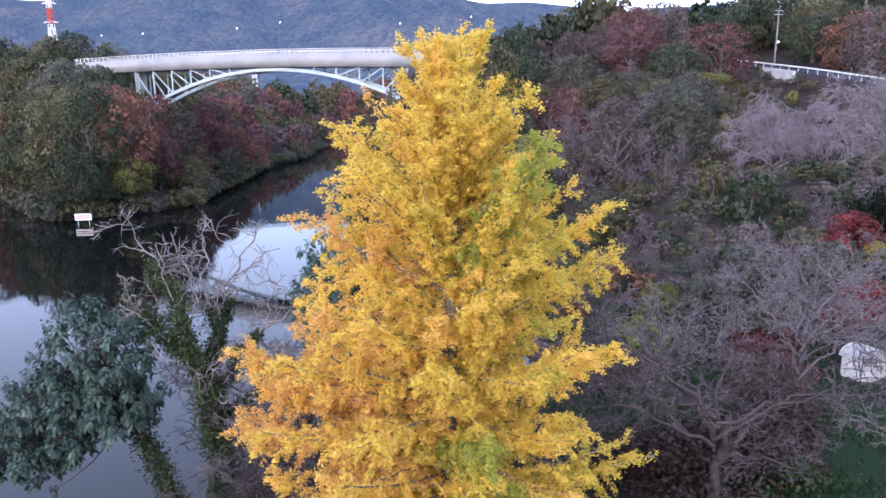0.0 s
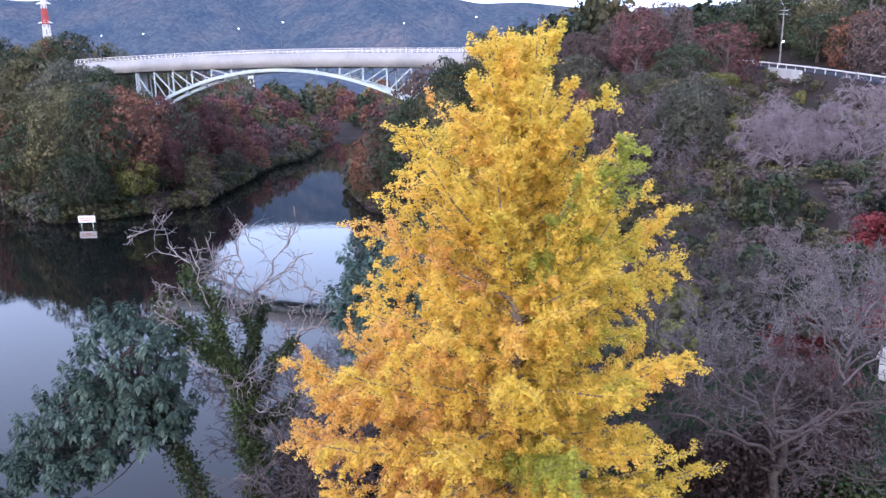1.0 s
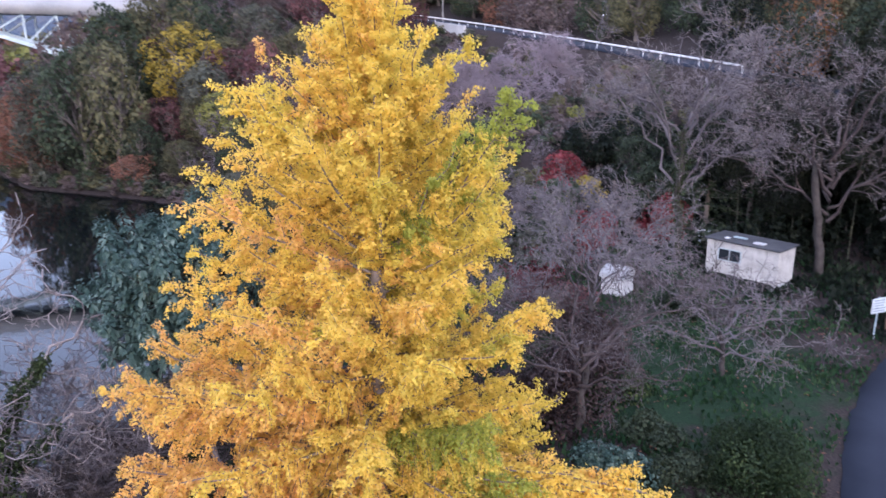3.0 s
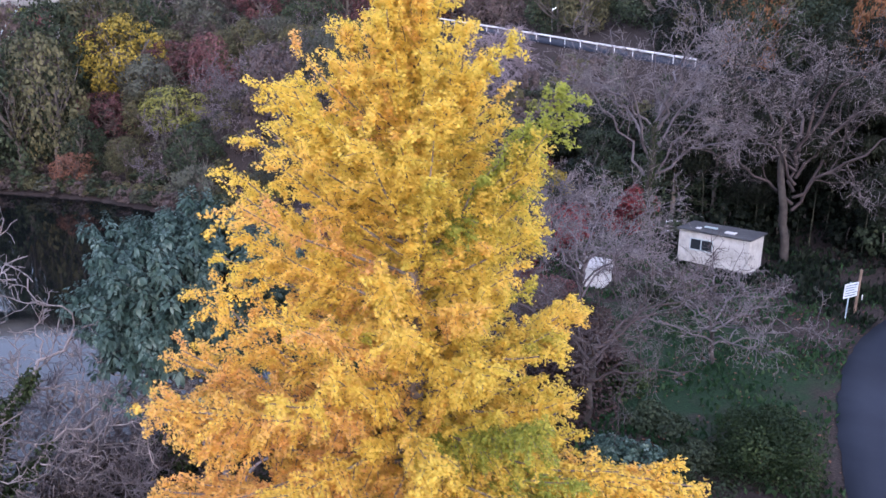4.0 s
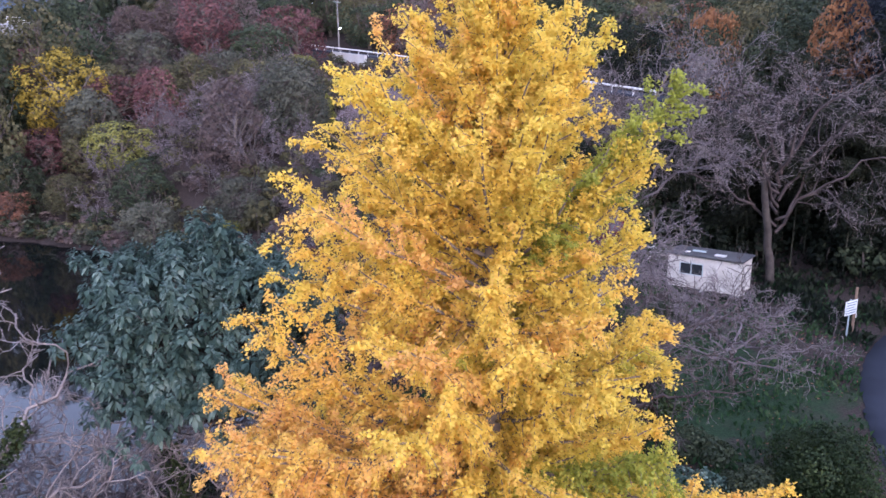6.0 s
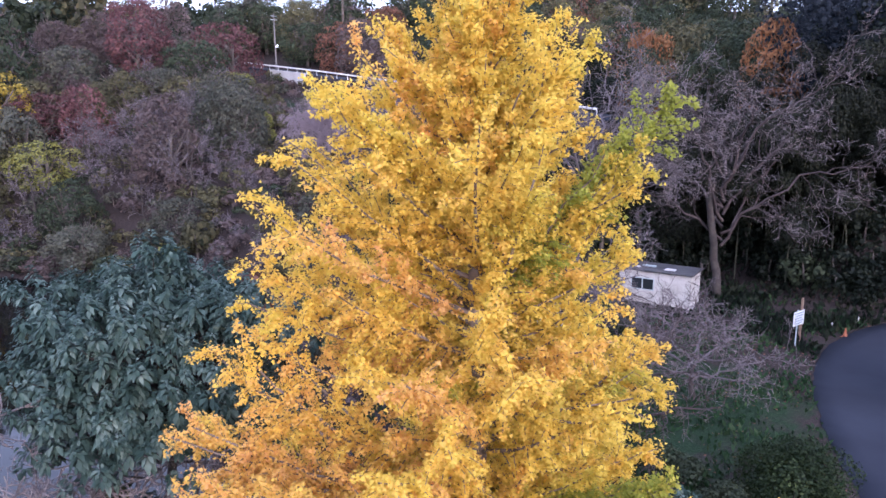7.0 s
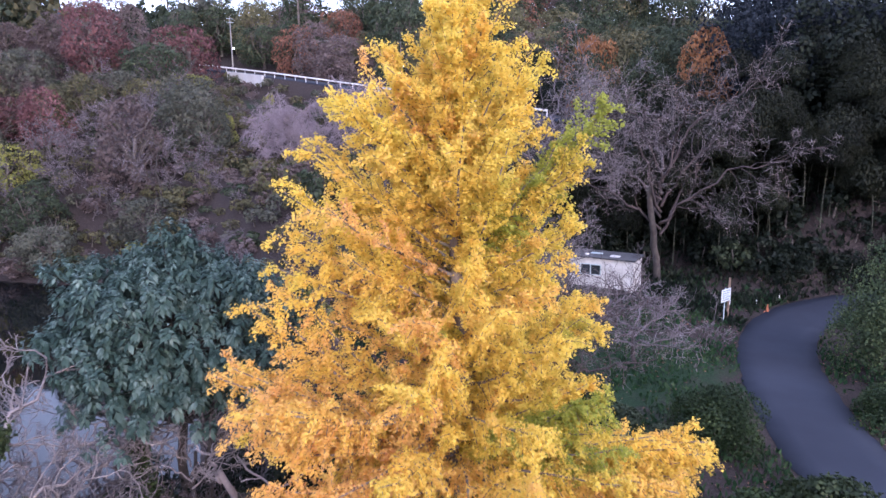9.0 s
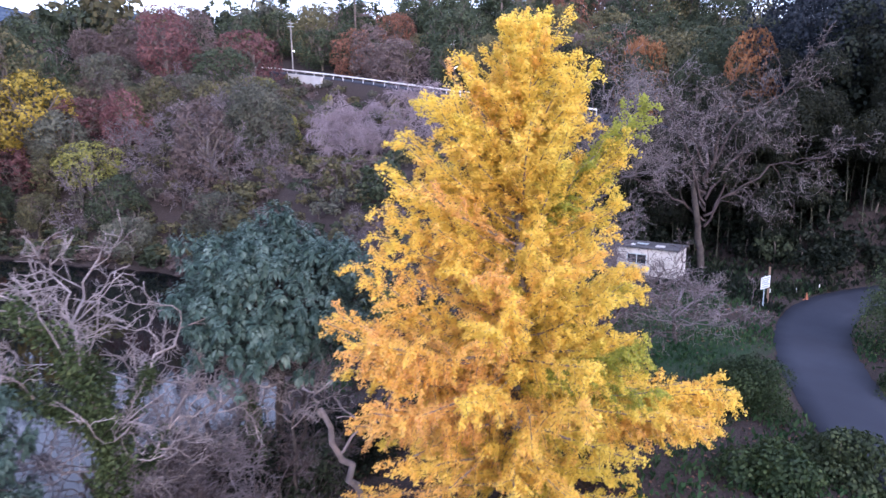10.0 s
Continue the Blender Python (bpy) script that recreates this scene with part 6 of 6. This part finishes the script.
# bushes hanging over the waterline
def fringe(i0, i1, gap, palette, big=1.0):
    for k in range(i0, i1):
        (x1, y1), (x2, y2) = LAKE[k], LAKE[k + 1]
        ln = math.hypot(x2 - x1, y2 - y1)
        for q in range(int(ln / gap)):
            f = (q + rng.uniform(0.1, 0.9)) / max(int(ln / gap), 1)
            nx, ny = (y2 - y1) / ln, -(x2 - x1) / ln
            x, y = x1 + (x2 - x1) * f + nx * 1.2, y1 + (y2 - y1) * f + ny * 1.2
            if in_lake(np.array([x]), np.array([y]))[0]:
                x, y = x - 2.4 * nx, y - 2.4 * ny
            r = big * rng.uniform(1.1, 2.1)
            plant(bushes[int(rng.integers(0, 3))], x, y, r, rng.uniform(0, 6.28), rng.uniform(0.7, 1.0), palette[int(rng.integers(0, len(palette)))], 0.4 * r)


fringe(7, 17, 2.0, ["brown", "olive", "grey green", "dark green", "olive", "brown"])
fringe(24, 33, 1.9, ["olive", "grey green", "dark green", "olive", "grey green", "brown"], 1.5)

# ---- garden buildings ----
def shed():
    s = thing("garden_shed", "white prefabricated garden shed with a dark flat roof", "shed", pose(31.8, 32.3, 5.1, 0, 0, 104))
    L, D, H = 4.9, 2.3, 2.25

    def panel_row(p0, p1, gaps):
        a, b = Vector(p0), Vector(p1)
        n = max(int((b - a).length / 0.8), 1)
        for i in range(n):
            if i in gaps:
                continue
            u = (b - a).normalized()
            q0, q1 = a + (b - a) * (i / n) + u * 0.012, a + (b - a) * ((i + 1) / n) - u * 0.012
            bm = bmesh.new()
            bar(bm, q0 + Vector((0, 0, H / 2)), q1 + Vector((0, 0, H / 2)), 0.06, H)
            part("panel", bm, SHED_WALL, s)

    panel_row((0, 0, 0.08), (L, 0, 0.08), (3, 4))
    panel_row((0, -D, 0.08), (L, -D, 0.08), ())
    panel_row((0, -D, 0.08), (0, 0, 0.08), ())
    panel_row((L, -D, 0.08), (L, 0, 0.08), ())
    bm = bmesh.new()
    for lo, hi in (((L * 3 / 6, -0.03, 0.08), (L * 5 / 6, 0.03, 1.0)), ((L * 3 / 6, -0.03, 1.85), (L * 5 / 6, 0.03, H + 0.08))):
        box(bm, lo, hi, 0.005)
    part("window_surround", bm, SHED_WALL, s)
    w = new("window")
    w.parent = s
    bm = bmesh.new()
    x0, x1 = L * 3 / 6, L * 5 / 6
    for lo, hi in (((x0, -0.02, 1.0), (x1, 0.06, 1.06)), ((x0, -0.02, 1.79), (x1, 0.06, 1.85)), ((x0, -0.02, 1.06), (x0 + 0.06, 0.06, 1.79)), ((x1 - 0.06, -0.02, 1.06), (x1, 0.06, 1.79)), (((x0 + x1) / 2 - 0.03, -0.02, 1.06), ((x0 + x1) / 2 + 0.03, 0.06, 1.79))):
        box(bm, lo, hi)
    part("window_frame", bm, STEEL_PALE, w)
    for k in range(2):
        bm = bmesh.new()
        box(bm, (x0 + 0.06 + k * (x1 - x0) / 2, 0.0, 1.06), ((x0 + x1) / 2 - 0.03 + k * (x1 - x0) / 2 - 0.0, 0.012, 1.79))
        part("pane", bm, GLASS, w)
    bm = bmesh.new()
    box(bm, (-0.18, -D - 0.18, H + 0.09), (L + 0.18, 0.2, H + 0.2), 0.02)
    part("roof", bm, ROOFING, s, "dark grey flat roof")
    for k, (x, y, dx, dy) in enumerate(((1.2, -0.8, 0.7, 0.5), (2.7, -1.2, 0.9, 0.25), (3.6, -0.6, 0.3, 0.3))):
        bm = bmesh.new()
        box(bm, (x, y, H + 0.204), (x + dx, y + dy, H + 0.29), 0.015)
        part("roof_weight", bm, (CONCRETE, STEEL_PALE, WHITE)[k], s)
    bm = bmesh.new()
    for x in (0.2, L / 2, L - 0.2):
        box(bm, (x - 0.15, -D + 0.05, -0.5), (x + 0.15, -0.05, 0.075))
    part("footing", bm, CONCRETE, s)


SIGN_FACE = solid_mat("sign_face", [(0.62, 0.66, 0.66), (0.75, 0.78, 0.78)], 0.5, 2.0, 10.0, 0.05)
TIMBER = solid_mat("timber", [(0.12, 0.08, 0.055), (0.24, 0.16, 0.11), (0.34, 0.24, 0.17)], 0.85, 2.0, 25.0, 0.4)
INK = solid_mat("sign_ink", [(0.12, 0.16, 0.2), (0.16, 0.2, 0.25)], 0.7, 3.0, 20.0, 0.05)
CONE = solid_mat("cone_orange", [(0.34, 0.1, 0.05), (0.42, 0.15, 0.07)], 0.6, 4.0, 20.0, 0.1)
shed()

hut = thing("storage_tank", "white storage box half covered by a pale sheet", "box", pose(22.8, 37.0, ground_z(22.8, 37.0), 0, 0, 25))
bm = bmesh.new()
box(bm, (-0.9, -0.75, 0.1), (0.9, 0.75, 1.35), 0.08)
part("body", bm, WHITE, hut)
bm = bmesh.new()
for k in range(9):
    a = math.pi * k / 8
    for y in (-0.85, 0.85):
        bm.verts.new((-math.cos(a) * 1.0, y, 1.3 + math.sin(a) * 0.6))
bm.verts.ensure_lookup_table()
for k in range(8):
    bm.faces.new([bm.verts[2 * k], bm.verts[2 * k + 1], bm.verts[2 * k + 3], bm.verts[2 * k + 2]])
bm.faces.new([bm.verts[2 * k] for k in range(9)])
bm.faces.new([bm.verts[2 * k + 1] for k in range(8, -1, -1)])
part("cover", bm, CONCRETE, hut, "faded grey sheet over the top")

rack = thing("slatted_rack", "pale slatted rack standing beside the shed", "rack", pose(35.6, 41.6, ground_z(35.6, 41.6), 0, 0, 104))
for dx in (-0.7, 0.7):
    for dy in (-0.25, 0.25):
        bm = bmesh.new()
        bar(bm, (dx, dy, -0.2), (dx, dy, 1.5), 0.05, 0.05)
        part("leg", bm, STEEL_PALE, rack)
for z in (0.55, 1.0, 1.45):
    bm = bmesh.new()
    box(bm, (-0.75, -0.3, z), (0.75, 0.3, z + 0.1), 0.01)
    part("shelf", bm, WHITE, rack)

sign = thing("notice_sign", "small white notice board on a post beside the lane", "sign", pose(30.5, 24.9, 4.55, 0, 0, -6))
bm = bmesh.new()
bar(bm, (0, 0, -0.3), (0, 0, 2.45), 0.04, None, 10)
part("post", bm, STEEL_PALE, sign)
bm = bmesh.new()
box(bm, (-0.58, -0.085, 1.55), (0.58, -0.05, 2.4), 0.01)
part("board", bm, SIGN_FACE, sign)
for k in range(5):
    bm = bmesh.new()
    box(bm, (-0.48, -0.094, 2.26 - 0.15 * k), (0.48 - 0.11 * (k % 3), -0.088, 2.31 - 0.15 * k))
    part("text_bar", bm, INK, sign)
p = thing("wooden_post", "weathered brown wooden post beside the notice board", "post", pose(32.4, 25.4, ground_z(32.4, 25.4)))
bm = bmesh.new()
bar(bm, (0, 0, -0.3), (0.05, 0.02, 2.7), 0.09, 0.07, 8)
part("stake", bm, TIMBER, p)
for k, (x, y, kind) in enumerate(((36.2, 24.9, "stake"), (35.6, 23.9, "cone"), (38.8, 24.2, "stake"), (34.2, 26.0, "stake"))):
    z = ground_z(x, y)
    if kind == "cone":
        c = thing("traffic_cone", "faded orange traffic cone at the roadside", "cone", Matrix.Translation((x, y, z)))
        bm = bmesh.new()
        bar(bm, (0, 0, 0.03), (0, 0, 0.6), 0.12, 0.025, 14)
        part("body", bm, CONE, c)
        bm = bmesh.new()
        box(bm, (-0.19, -0.19, 0), (0.19, 0.19, 0.04), 0.01)
        part("base", bm, CONE, c)
    else:
        c = thing("marker_stake", "short pale marker stake at the roadside", "stake", Matrix.Translation((x, y, z)), "roadside stakes")
        bm = bmesh.new()
        bar(bm, (0, 0, -0.2), (0.02, 0, 0.55), 0.035, 0.035, 8)
        part("stake", bm, WHITE, c)


# ---- utility poles on the hillside road ----
def utility_pole(x, y, h, label):
    z = ground_z(x, y)
    u = thing("utility_pole", label, "utility pole", Matrix.Translation((x, y, z)))
    bm = bmesh.new()
    bar(bm, (0, 0, -0.5), (0, 0, h), 0.17, 0.11, 10)
    part("pole", bm, PONTOON, u)
    for k, zz in enumerate((h - 0.5, h - 1.2)):
        bm = bmesh.new()
        bar(bm, (-0.8, 0, zz), (0.8, 0, zz), 0.09, 0.09)
        part("cross_arm", bm, STEEL_PALE, u)
    bm = bmesh.new()
    bar(bm, (0, -0.12, h * 0.4), (0.0, -0.8, h * 0.42), 0.04, None, 6)
    bmesh.ops.create_uvsphere(bm, u_segments=8, v_segments=6, radius=0.18, matrix=Matrix.Translation((0, -0.85, h * 0.42)))
    part("lamp", bm, LAMP_GLOW, u)


utility_pole(61.5, 142.0, 11.0, "grey concrete utility pole with a small lamp above the road")
utility_pole(70.5, 100.0, 9.0, "grey concrete utility pole beside the climbing road")

# ---- on the lake ----
raft = thing("warning_board", "white warning board on a post in shallow water", "sign", pose(-63.5, 113.0, 0, 0, 0, 8))
for dx in (-0.9, 0.9):
    bm = bmesh.new()
    bar(bm, (dx, 0, -1.5), (dx, 0, 1.6), 0.07, None, 8)
    part("post", bm, STEEL_PALE, raft)
bm = bmesh.new()
box(bm, (-1.35, -0.06, 0.75), (1.35, 0.06, 1.9), 0.02)
part("board", bm, WHITE, raft)
for k in range(2):
    bm = bmesh.new()
    box(bm, (-1.1, -0.075, 1.45 - 0.35 * k), (1.1 - 0.3 * k, -0.064, 1.58 - 0.35 * k))
    part("text_bar", bm, RED_PAINT, raft)
